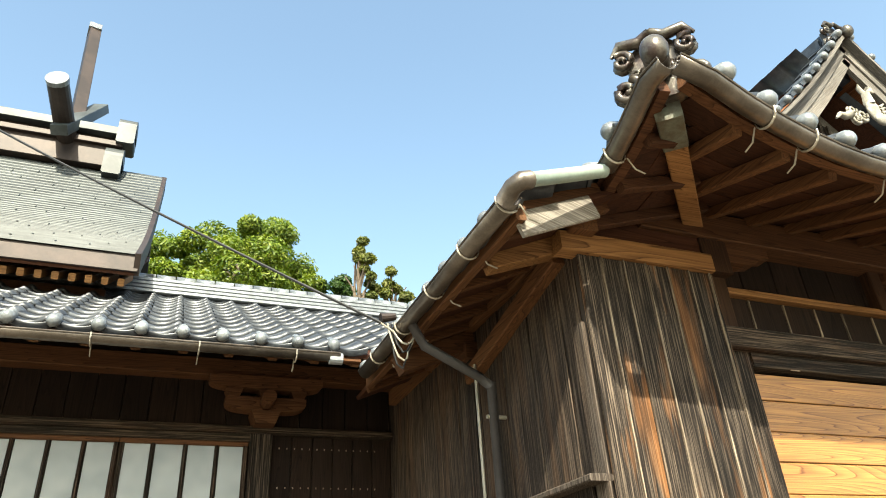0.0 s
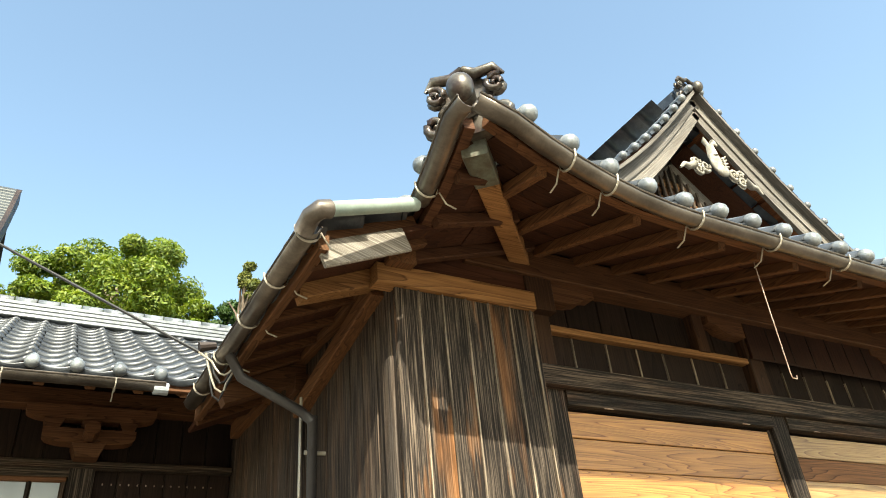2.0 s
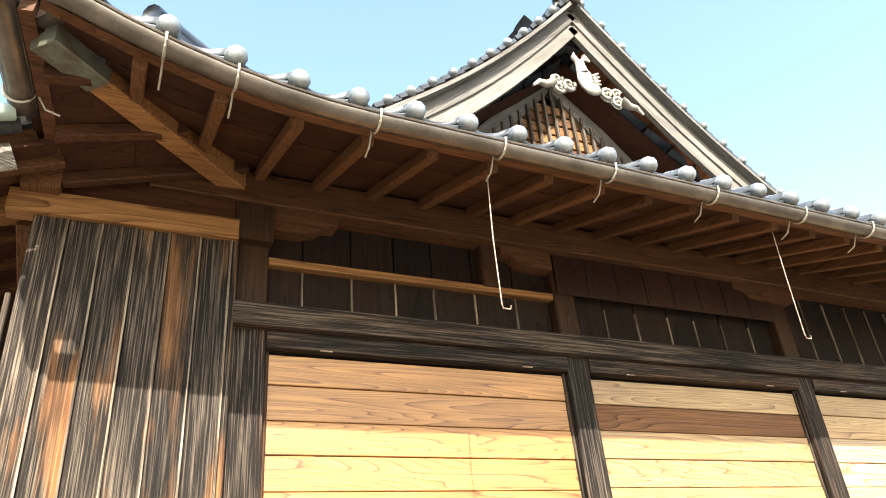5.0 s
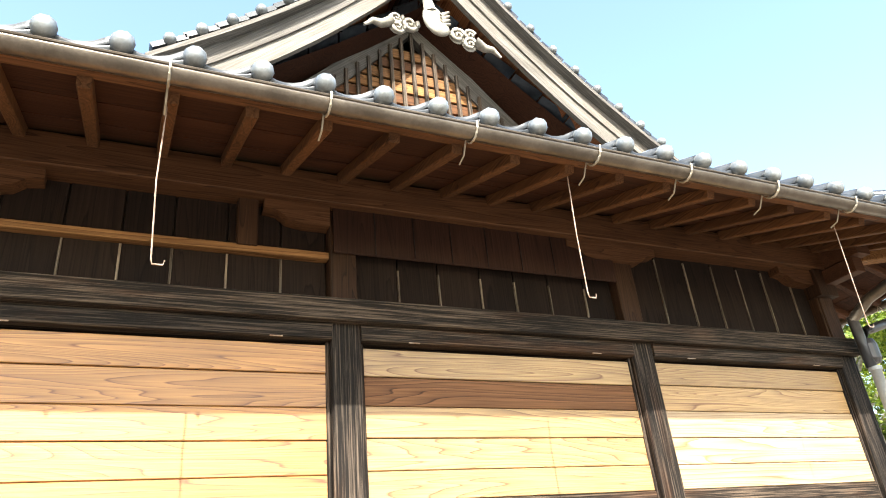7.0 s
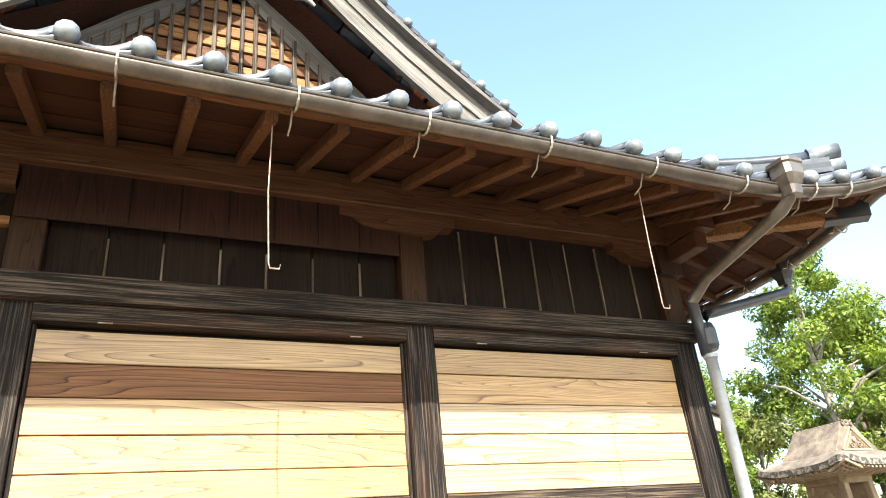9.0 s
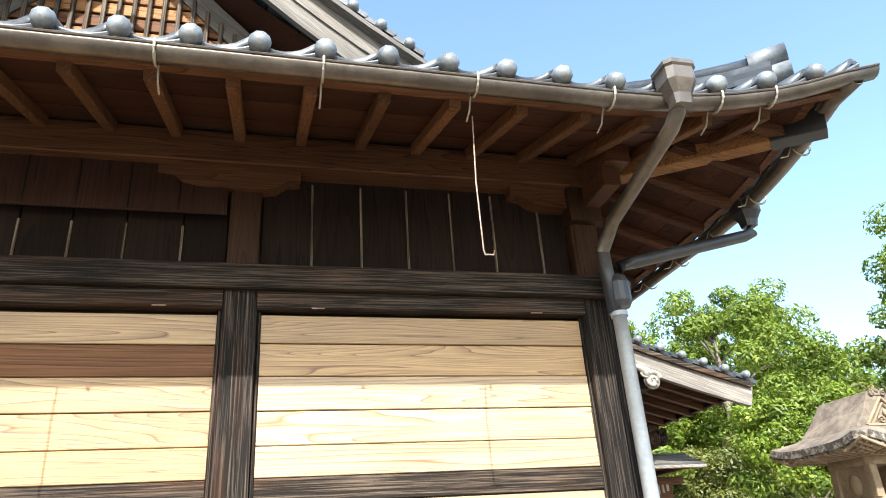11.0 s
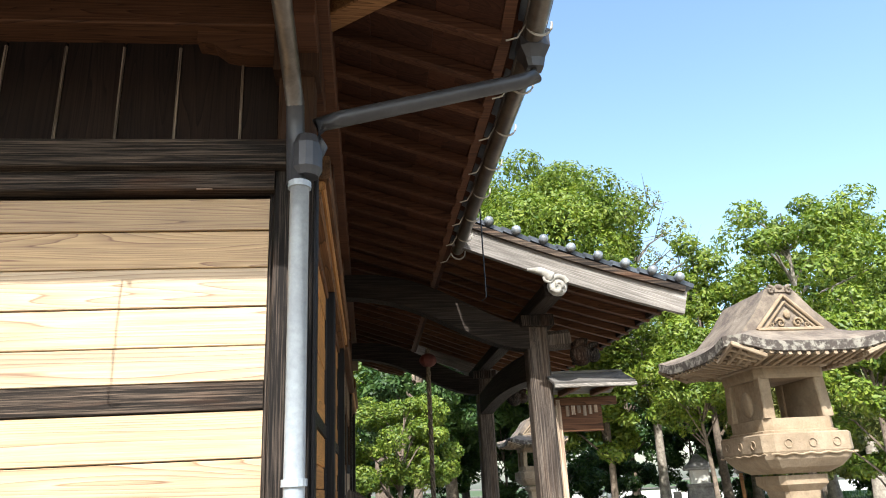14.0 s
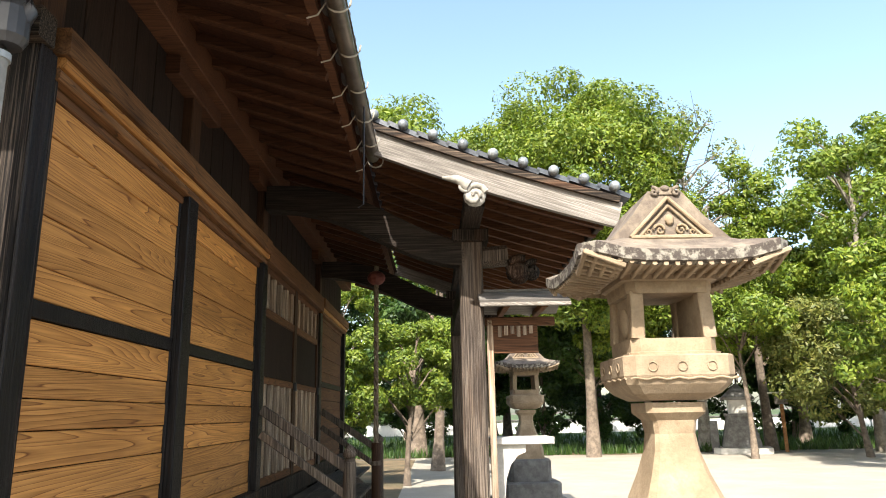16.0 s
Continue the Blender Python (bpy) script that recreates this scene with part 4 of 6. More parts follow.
part("side_hopper", lathe([(0.035, 0), (0.042, 0.04), (0.065, 0.09), (0.065, 0.15), (0.072, 0.17)], None, 14, (9.39, 2.59, 3.23), True), PVC_DARK, dp)
wp = thing("downpipe", "dark downpipe on the annex wall", "pipe")
part("slant_pipe", tube([(1.38, 3.45, 3.1), (1.45, 3.45, 2.98), (1.80, 3.5, 2.84), (1.87, 3.52, 2.80)], 0.028, None, 12), PVC_DARK, wp, smooth=True)
part("down_pipe", tube([(1.88, 3.52, 2.82), (1.88, 3.54, 0.1)], 0.028, None, 12), PVC_DARK, wp, smooth=True)
part("clamp", tube([(1.84, 3.53, 2.62), (1.97, 3.53, 2.62)], 0.012, None, 8), WIRE, wp)
part("thin_pipe", tube([(1.88, 3.72, 3.0), (1.88, 3.74, 0.1)], 0.01, None, 8), WIRE, wp)

# ---- hall: east front, in its own frame (x outward, y along) ----
east = thing("wall_east", "shaded front wall with cedar panels, black posts and lattice doors", "wall", kind="structure")
east.matrix_world = EASTWARD
EP = ((0.0, 0.11), (1.55, 1.70), (3.32, 3.46), (6.24, 6.40), (8.55, 8.70))
for a, b in EP[1:]:
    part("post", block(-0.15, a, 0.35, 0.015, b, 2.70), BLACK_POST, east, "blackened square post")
for a, b in ((0.1, 3.40), (6.30, 8.70)):
    part("head_beam", block(-0.02, a, 2.785, 0.06, b, 2.893), HEAD_Y, east, "worn brown head beam")
    part("head_strip", block(-0.05, a + 0.02, 2.742, 0.040, b, 2.783, None, 0.008), BOARD_Y, east, "amber strip under the head beam")
    part("head_strip", block(-0.05, a + 0.02, 2.698, 0.022, b, 2.740, None, 0.008), HEAD_Y, east)
    part("door_head", block(-0.06, a + 0.02, 2.655, -0.022, b, 2.696), BEAM_Y, east)
part("door_beam", block(-0.04, 3.40, 2.72, 0.045, 6.30, 2.893), BEAM_Y, east, "dark beam over the doors")
# added sheet, no separate board: makes only the post's east side darker
part("corner_face", block(0.001, 0.002, 0.35, 0.015, 0.105, 2.775, None, 0.003), BLACK_POST, east, "dark facing over the east side of the corner post")
part("wall_plate", block(-0.07, -0.35, 3.425, 0.07, 8.9, 3.60), RAFTER_E, east)
part("sill_beam", block(-0.05, 0.1, 0.75, 0.02, 8.70, 0.93), OLD_POST, east)
part("backing", block(-0.13, 0.1, 0.4, -0.10, 8.65, 3.6), DARKROOM, east)
for k in range(35):
    a = 0.155 + 0.2425 * k
    part("transom_board", beam((-0.07, a + 0.12, 2.89), (-0.07, a + 0.12, 3.43), 0.022, 0.235, None, 0.004, (0, 1, 0)), DARK_Z, east)
for a in (0.0, 1.55, 3.32, 6.24):
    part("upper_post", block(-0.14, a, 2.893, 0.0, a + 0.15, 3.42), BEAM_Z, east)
    part("bracket_arm", beam((-0.03, a - 0.3, 3.36), (-0.03, a + 0.45, 3.36), 0.1, 0.11), RAFTER_E, east)


def east_panel(a, b, rows, dark_at, mat=BOARD_Y, label="shaded amber cedar storm panel of level boards"):
    panel = thing("storm_panel", label, "storm panel", group="storm panels of the east wall")
    panel.matrix_world = EASTWARD
    for i, (hi, lo) in enumerate(zip(rows, rows[1:])):
        d = i == dark_at
        x = -0.048 - 0.004 * (i % 2) + (0.014 if d else 0)
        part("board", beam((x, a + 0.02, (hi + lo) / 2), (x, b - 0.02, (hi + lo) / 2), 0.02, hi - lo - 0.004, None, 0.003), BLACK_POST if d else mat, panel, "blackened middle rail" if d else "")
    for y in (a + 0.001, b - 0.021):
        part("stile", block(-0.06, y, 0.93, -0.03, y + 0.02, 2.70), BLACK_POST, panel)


R1 = (2.655, 2.515, 2.345, 2.21, 2.02, 1.897, 1.828, 1.666, 1.552, 1.44, 1.305, 1.15, 1.0, 0.93)
east_panel(0.105, 1.55, R1, 5)
east_panel(1.70, 3.32, R1, 5)
# dark timber here puts the wall's shadow into the panel's colour
east_panel(6.40, 8.55, R1, 5, BEAM_Y, "storm panel of level boards beyond the doors, shadow put in as dark brown")
# lattice doors
for a, b in ((3.46, 4.85), (4.85, 6.24)):
    door = thing("lattice_door", "dark wooden door with upright lattice bars and a solid middle", "door", group="lattice doors")
    door.matrix_world = EASTWARD
    for y in (a, b - 0.07):
        part("stile", block(-0.06, y, 0.93, -0.01, y + 0.07, 2.72), BEAM_Z, door)
    for lo, hi in ((0.93, 1.0), (1.74, 1.80), (2.30, 2.37), (2.66, 2.72)):
        part("rail", block(-0.058, a + 0.07, lo, -0.014, b - 0.07, hi), BEAM_Y, door)
    part("middle_panel", block(-0.045, a + 0.07, 1.80, -0.03, b - 0.07, 2.30), DARK_Z, door)
    for lo, hi in ((1.0, 1.74), (2.37, 2.66)):
        for k in range(5):
            y = a + 0.14 + 0.26 * k
            part("bar", block(-0.055, y, lo, -0.012, y + 0.075, hi), BARPALE, door, "pale upright bar")
        part("paper", block(-0.065, a + 0.07, lo, -0.06, b - 0.07, hi), DARKROOM, door)
    part("lock", block(-0.01, b - 0.06, 1.72, 0.02, b - 0.02, 1.8), CABLE, door)

# veranda step and stairs
ver = thing("veranda", "grey wooden veranda boards along the front", "veranda", kind="structure")
ver.matrix_world = EASTWARD
for k in range(3):
    part("plank", block(0.03 + 0.13 * k, 0.3, 0.70, 0.155 + 0.13 * k, 8.5, 0.74), GREY_Z, ver)
for y in (0.6, 2.4, 6.6, 8.2):
    part("leg", block(0.12, y, 0, 0.24, y + 0.12, 0.70), OLD_POST, ver)
stairs = thing("stairs", "grey weathered wooden steps with slanting handrails", "stairs")
stairs.matrix_world = EASTWARD
for k in range(4):
    z = 0.70 - 0.175 * k
    part("tread", block(0.40 + 0.2 * k, 3.40, z - 0.04, 0.64 + 0.2 * k, 6.30, z), GREY_Z, stairs)
    part("riser", block(0.42 + 0.2 * k, 3.42, z - 0.175, 0.44 + 0.2 * k, 6.28, z - 0.04), OLD_POST, stairs)
for y in (3.36, 6.34):
    part("stringer", beam((0.35, y, 0.74), (1.15, y, 0.05), 0.06, 0.2), GREY_Z, stairs)
    part("handrail", beam((0.03, y, 1.53), (0.70, y, 1.08), 0.05, 0.075), GREY_Z, stairs)
    part("lower_rail", beam((0.03, y, 1.345), (0.70, y, 0.88), 0.045, 0.06), GREY_Z, stairs)
    newel = part("newel", lathe([(0.05, 0.0), (0.05, 1.12), (0.042, 1.13), (0.042, 1.15)], None, 16, (0.72, y, 0.0)), GREY_Z, stairs, "newel post with onion finial")
    part("finial", lathe([(0.03, 0), (0.05, 0.015), (0.052, 0.04), (0.04, 0.07), (0.018, 0.09), (0.004, 0.105)], None, 16, (0.72, y, 1.15)), GREY_Z, newel, smooth=True)

# ---- porch ----
porch = thing("porch", "timber porch with curved beams and a tiled roof before the doors", "porch", kind="structure")
porch.matrix_world = EASTWARD
KX, KY0, KY1 = 1.60, 3.28, 6.24      # posts, outer frame
BG0, BG1 = 2.53, 7.17                # barge planes
for y in (KY0, KY1):
    part("porch_post", block(KX, y, 0.2, KX + 0.19, y + 0.19, 2.83, None, 0.02), GREY_Z, porch, "weathered grey porch post")
    part("base_stone", lathe([(0.2, 0), (0.2, 0.12), (0.16, 0.2)], None, 20, (KX + 0.095, y + 0.095, 0), True), GREYSTONE, porch)
    part("capital", block(KX - 0.05, y - 0.05, 2.83, KX + 0.24, y + 0.24, 2.93), OLD_POST, porch)
    pts = [(0.02 + (KX + 0.06) * i / 12, y + 0.075, 3.235 - 0.50 * (0.5 - 0.5 * math.cos(math.pi * (i / 12) ** 1.25))) for i in range(13)]
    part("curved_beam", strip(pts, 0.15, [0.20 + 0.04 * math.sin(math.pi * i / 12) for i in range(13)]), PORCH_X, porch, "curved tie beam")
    part("beam_nose", beam((KX + 0.19, y + 0.095, 2.715), (KX + 0.40, y + 0.095, 2.73), 0.13, 0.17, None, 0.05), GREY_Z, porch)
    bm = bmesh.new()
    for a, r_ in ((0, 0.10), (0.11, 0.07)):
        scroll(bm, (KX + 0.48 + a, y + 0.02, 2.60), r_, (1, 0, 0), (0, 0, 1), (0, -1, 0), 1.3, 0.35, 1, 1.0)
        ball((KX + 0.48 + a, y + 0.06, 2.58), r_, bm, (1, 0.8, 1), 8)
    part("carved_nose", bm, OLD_POST, porch, smooth=True)
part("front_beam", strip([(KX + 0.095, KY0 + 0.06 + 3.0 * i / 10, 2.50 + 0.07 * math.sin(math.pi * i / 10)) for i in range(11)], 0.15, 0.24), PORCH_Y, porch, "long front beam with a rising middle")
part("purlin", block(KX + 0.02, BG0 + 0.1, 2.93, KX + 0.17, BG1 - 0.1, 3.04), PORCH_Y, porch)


def porch_z(x):
    """Top of the porch roof's edge over the frame's x."""
    f = (x - 0.92) / 1.82
    return 3.575 - 0.61 * f - 0.03 * math.sin(math.pi * min(max(f, 0), 1))


xs = [0.90 + 1.82 * i / 12 for i in range(13)]
for y in (BG0, BG1):
    part("bargeboard", strip([(x, y, porch_z(x) - 0.15) for x in xs], 0.05, 0.185), GREY_P, porch, "grey weathered bargeboard of the porch")
    part("barge_trim", strip([(x, y - 0.015, porch_z(x) - 0.045) for x in xs], 0.09, 0.045), OLD_X, porch)
    bm = bmesh.new()
    s_ = -1 if y == BG0 else 1
    scroll(bm, (1.69, y + s_ * 0.05, 2.975), 0.085, (1, 0, 0), (0, 0, 1), (0, s_, 0), 1.5, 0.28, 1, 0.3)
    ball((1.69, y + s_ * 0.035, 2.975), 0.085, bm, (1, 0.3, 1), 10)
    scroll(bm, (1.615, y + s_ * 0.05, 3.045), 0.05, (1, 0, 0), (0, 0, 1), (0, s_, 0), 1.2, 0.28, -1, 0.3)
    tube([(1.65, y + s_ * 0.05, 3.045), (1.56, y + s_ * 0.05, 3.10), (1.46, y + s_ * 0.05, 3.11)], [0.045, 0.03, 0.01], bm, 8)
    part("carved_pendant", bm, CARVING, porch, "small whitened cloud pendant", True)
    for k in range(9):
        x = 0.97 + 0.215 * k
        d = Vector((0.1, 0, porch_z(x + 0.1) - porch_z(x)))
        p_ = Vector((x, y - s_ * 0.08, porch_z(x) + 0.012))
        part("verge_tile", strip([p_ - d * 1.15 + Vector((0, 0, 0.02)), p_ + d * 1.15], 0.22, 0.035), TILE, porch)
        part("knob", KNOB_MESH, None, porch, at=frame_of(p_ + Vector((0, s_ * 0.13, 0.035)), (1, 0, 0), (0, -s_, 0)) @ Matrix.Scale(0.8, 4))
ms = []
for i in range(17):
    y = BG0 + 0.3 + PITCH * i
    for j in range(9):
        x = 2.72 - 0.22 * j
        ms.append(frame_of((x, y, porch_z(x) + 0.01), (0, 1, 0), (-1, 0, (porch_z(x - 0.1) - porch_z(x)) / 0.1)))
tagged(part("tile_field", joined([(PAN, ms)], "tile_field", TILE, True), None, porch), kind="stuff")
part("porch_deck", strip([(x, (BG0 + BG1) / 2, porch_z(x) - 0.05) for x in xs], BG1 - BG0 - 0.1, 0.03), SOFFIT, porch)
for k in range(17):
    y = BG0 + 0.2 + 0.265 * k
    part("rafter", strip([(x, y, porch_z(x) - 0.10) for x in xs], 0.05, 0.06), BEAM_X, porch)
part("edge_board", block(2.68, BG0 + 0.02, 2.865, 2.73, BG1 - 0.02, 2.935), OLD_POST, porch)

rope = thing("bell_rope", "twisted hemp bell rope with a wooden grip", "rope")
rope.matrix_world = EASTWARD
for ph in (0.0, 2.1, 4.2):
    part("strand", tube([(0.83 + 0.014 * math.cos(ph + i * 0.7), 4.5 + 0.014 * math.sin(ph + i * 0.7), 2.9 - 0.03 * i) for i in range(57)], 0.013, None, 6), ROPE, rope, smooth=True)
part("grip", tube([(0.83, 4.5, 0.42), (0.83, 4.5, 1.22)], 0.042, None, 12), BEAM_Z, rope, "wooden grip")
part("collar", tube([(0.83, 4.5, 1.02), (0.83, 4.5, 1.06)], 0.05, None, 12), GREY_Z, rope)
part("rosette", ball((0.83, 4.5, 2.78), 0.09, None, (1, 1, 0.8)), RED, rope, "faded red rosette")

# small roofed board fixed beside the porch post
nb = thing("notice_board", "small grey roofed notice board beside the porch post", "notice board")
nb.matrix_world = EASTWARD
part("roof_slab", beam((2.09, 3.06, 2.30), (2.09, 3.38, 2.42), 0.70, 0.03), GREY_X, nb)
part("roof_slab", beam((2.09, 3.38, 2.42), (2.09, 3.70, 2.30), 0.70, 0.03), GREY_X, nb)
# sunlight on the front edge is put into the paler grey
part("roof_edge", block(1.74, 3.035, 2.262, 2.44, 3.065, 2.292), GREY_P, nb, "edge board with sunlight in its pale colour")
part("ridge_board", block(1.74, 3.35, 2.425, 2.44, 3.41, 2.447), GREY_X, nb)
part("top_rail", block(1.80, 3.36, 2.15, 2.36, 3.42, 2.22), BEAM_X, nb)
for x in (1.95, 2.25):
    part("purlin", beam((x, 3.10, 2.285), (x, 3.66, 2.285), 0.05, 0.05), BEAM_Y, nb)
part("board", block(1.86, 3.37, 1.93, 2.22, 3.40, 2.15), BEAM_X, nb)
for k in range(6):
    part("paper_strip", block(1.90 + 0.05 * k, 3.352, 2.06 + 0.012 * (k % 3), 1.93 + 0.05 * k, 3.356, 2.148, None, 0.001), BARPALE, nb, "pale paper strip")
# bar colour makes the leg pale, as the sun does
part("leg", block(1.81, 3.36, 0, 1.86, 3.42, 2.2), BARPALE, nb, "leg with sunlight in its pale colour")
bench = thing("offering_shelf", "whitened wooden shelf on an arched bracket beside the porch post", "shelf")
bench.matrix_world = pose(10.30, 6.46, 0, 0, 0, 0.2)
part("slab", block(-0.05, -0.22, 1.215, 0.47, 0.22, 1.27), WHITESTONE, bench)
bm = bmesh.new()
prof = [(0.0, 0.0), (0.06, 0.0), (0.06, 0.80), (0.075, 0.95), (0.115, 1.06), (0.175, 1.13), (0.24, 1.155), (0.24, 1.213), (0.0, 1.213)]
r = bmesh.ops.extrude_face_region(bm, geom=[bm.faces.new([bm.verts.new((u, -0.18, w)) for u, w in prof])])
bmesh.ops.translate(bm, verts=[v for v in r["geom"] if isinstance(v, bmesh.types.BMVert)], vec=(0, 0.36, 0))
bmesh.ops.recalc_face_normals(bm, faces=bm.faces[:])
part("bracket_leg", bm, WHITESTONE, bench)

# ---- connecting building ----
cw = thing("connecting_wall", "dark timber wall of the connecting building with white sliding windows", "wall", kind="structure")
CY = 5.62
part("backing", block(-3.2, CY + 0.06, 0.0, 1.97, CY + 0.12, 3.9), DARKROOM, cw)
for k in range(26):
    a = -3.0 + 0.19 * k
    part("board", beam((a + 0.095, CY + 0.03, 3.06), (a + 0.095, CY + 0.03, 3.62), 0.184, 0.02, None, 0.004, (0, 1, 0)), DARK_Z, cw)
part("head_beam", block(-3.2, CY - 0.05, 3.02, 1.95, CY + 0.04, 3.075), OLD_X, cw)
part("window_head", block(-3.2, CY - 0.02, 2.96, 0.80, CY + 0.05, 3.02), OLD_X, cw)
part("post", block(0.80, CY - 0.03, 0.0, 0.97, CY + 0.1, 3.12), OLD_POST, cw)
part("plate", block(-3.2, CY - 0.12, 3.44, 1.95, CY + 0.06, 3.58), BEAM_X, cw)
part("lower_rail", block(-3.2, CY - 0.02, 1.0, 0.8, CY + 0.06, 1.1), BEAM_X, cw)
for k in range(6):
    a = 0.97 + 0.165 * k
    part("board", beam((a + 0.08, CY + 0.035, 0.2), (a + 0.08, CY + 0.035, 3.02), 0.158, 0.02, None, 0.004, (0, 1, 0)), DARK_Z, cw)
for r_, z in enumerate((2.62, 2.92)):
    for k in range(14):
        part("nail", block(1.03 + 0.06 * k, CY + 0.018, z, 1.038 + 0.06 * k, CY + 0.026, z + 0.012, None, 0.001), ROD, cw)
# stacked bracket on the post
def boat_arm(half, z, h, y0, y1):
    """A level bracket arm whose ends curve up underneath."""
    prof = [(-half, z + h)] + [(half * math.copysign(abs(math.cos(q)) ** 0.55, -math.cos(q)), z + h * 0.62 - h * 0.62 * math.sin(q) ** 0.8) for q in [math.pi * i / 18 for i in range(19)]] + [(half, z + h)]
    bm = bmesh.new()
    r_ = bmesh.ops.extrude_face_region(bm, geom=[bm.faces.new([bm.verts.new((0.885 + u, y0, w)) for u, w in prof])])
    bmesh.ops.translate(bm, verts=[v for v in r_["geom"] if isinstance(v, bmesh.types.BMVert)], vec=(0, y1 - y0, 0))
    bmesh.ops.recalc_face_normals(bm, faces=bm.faces[:])
    return part("bracket_arm", bm, BEAM_X, cw, "curved bracket arm")


def cushion(x, z, w, h, y0, y1):
    bm = block(x - w, y0, z, x + w, y1, z + h, None, 0.004)
    for v in bm.verts:
        if v.co.z < z + h * 0.35:
            v.co.x = x + (v.co.x - x) * 0.68
    return part("cushion", bm, BEAM_X, cw)


cushion(0.885, 3.06, 0.11, 0.10, CY - 0.2, CY + 0.02)
boat_arm(0.31, 3.16, 0.11, CY - 0.17, CY - 0.05)
for x in (0.635, 0.885, 1.135):
    cushion(x, 3.27, 0.065, 0.06, CY - 0.18, CY - 0.04)
boat_arm(0.44, 3.33, 0.11, CY - 0.17, CY - 0.05)
part("cross_nose", beam((0.885, CY - 0.34, 3.23), (0.885, CY, 3.21), 0.1, 0.1, None, 0.03), BEAM_X, cw)
for k in range(3):
    x1 = 0.79 - 0.915 * k
    win = thing("sliding_window", "sliding window of frosted white panes with dark bars", "window", group="windows of the connecting building")
    part("frame_top", block(x1 - 0.91, CY - 0.01, 2.925, x1, CY + 0.03, 2.96), BEAM_X, win)
    part("frame_foot", block(x1 - 0.91, CY - 0.01, 1.1, x1, CY + 0.03, 1.16), BEAM_X, win)
    for j in range(5):
        w = 0.034 if j in (0, 4) else 0.02
        x = x1 - 0.91 + 0.2275 * j
        x = min(max(x, x1 - 0.91 + w / 2), x1 - w / 2)
        part("bar", block(x - w / 2, CY - 0.01, 1.16, x + w / 2, CY + 0.03, 2.925), OLD_POST, win)
    for j in range(4):
        x = x1 - 0.91 + 0.2275 * j
        part("pane", block(x + 0.018, CY + 0.012, 1.16, x + 0.21, CY + 0.018, 2.925, None, 0.001), GLASS, win)

cr = thing("connecting_roof", "low roof of wavy smoked clay tiles with a white-edged ridge", "roof", kind="structure")
CS = 0.56


def conn(x, d=0.0):
    return Vector((x, 4.55 + d, 3.37 + CS * d))


knob_x = [1.19 - PITCH * k for k in range(0, 16)]
eave_row(cr, [x + PITCH / 2 for x in knob_x], lambda s: conn(s), lambda s: (0, 1, CS))
for i, x in enumerate(knob_x):
    for j in range(1, 13):
        if j < 12 and i < 11:
            part("tile", TILE_MESH, None, cr, at=frame_of(conn(x + PITCH / 2, 0.235 * j), (1, 0, 0), (0, 1, CS)))
more = [frame_of(conn(1.19 + PITCH * (k + 1.5), 0.235 * j), (1, 0, 0), (0, 1, CS)) for k in range(5) for j in range(1, 12)]
more += [frame_of(conn(x + PITCH / 2, 0.235 * j), (1, 0, 0), (0, 1, CS)) for x in knob_x[11:] for j in range(1, 12)]
tagged(part("tile_field", joined([(PAN, more)], "tile_field", TILE, True), None, cr), kind="stuff")
part("deck", beam((-0.3, 4.57, 3.325), (-0.3, 7.3, 3.325 + CS * 2.73), 5.8, 0.03), SOFFIT, cr)
RY = 7.22
for k in range(4):
    part("ridge_tile", block(-2.6, RY - 0.12 + 0.012 * k, 4.84 + 0.048 * k, 2.7, RY + 0.12, 4.878 + 0.048 * k), KNOB, cr)
for k in range(20):
    x = -1.3 + 0.2 * k
    part("ridge_cap", tube([(x, RY, 5.04), (x + 0.19, RY, 5.04)], 0.055, None, 12), KNOB, cr, smooth=True)
for k in range(16):
    x = -2.4 + 0.29 * k
    part("rafter", beam((x, 4.62, 3.30), (x, 5.7, 3.30 + CS * 0.9), 0.06, 0.07), BEAM_Y, cr)
part("edge_board", block(-3.0, 4.58, 3.285, 1.4, 4.63, 3.35), BEAM_X, cr)
gc = gutter("gutter", [(-3.0, 4.49, 3.27), (-1.0, 4.49, 3.275), (1.22, 4.49, 3.29)])
for x in (-0.95, -0.33, 0.30, 0.92):
    hanger(gc, (x, 4.49, 3.275), (0, 1, 0), 0.06)
# metal gutter end; its shine is put in as a pale colour
part("end_cap", tube([(1.15, 4.49, 3.262), (1.24, 4.49, 3.262)], 0.04, None, 12), PVC, gc, "metal gutter end with its shine as pale grey")
# ---- copper-roofed shrine behind ----
sh = thing("copper_shrine", "shrine with a steep verdigris copper roof and crossed finials", "shrine", kind="structure", at=(0.10, 0, 0))
EY, EZ, TY, TZ, GX = 6.0, 4.68, 8.5, 7.20, -0.31


def cop(f):
    """Down the front slope: 0 at the ridge, 1 at the eave."""
    return TY + (EY - TY) * f, TZ + (EZ - TZ) * f - 0.30 * math.sin(math.pi * f) * (1 - 0.25 * f)


N = 44
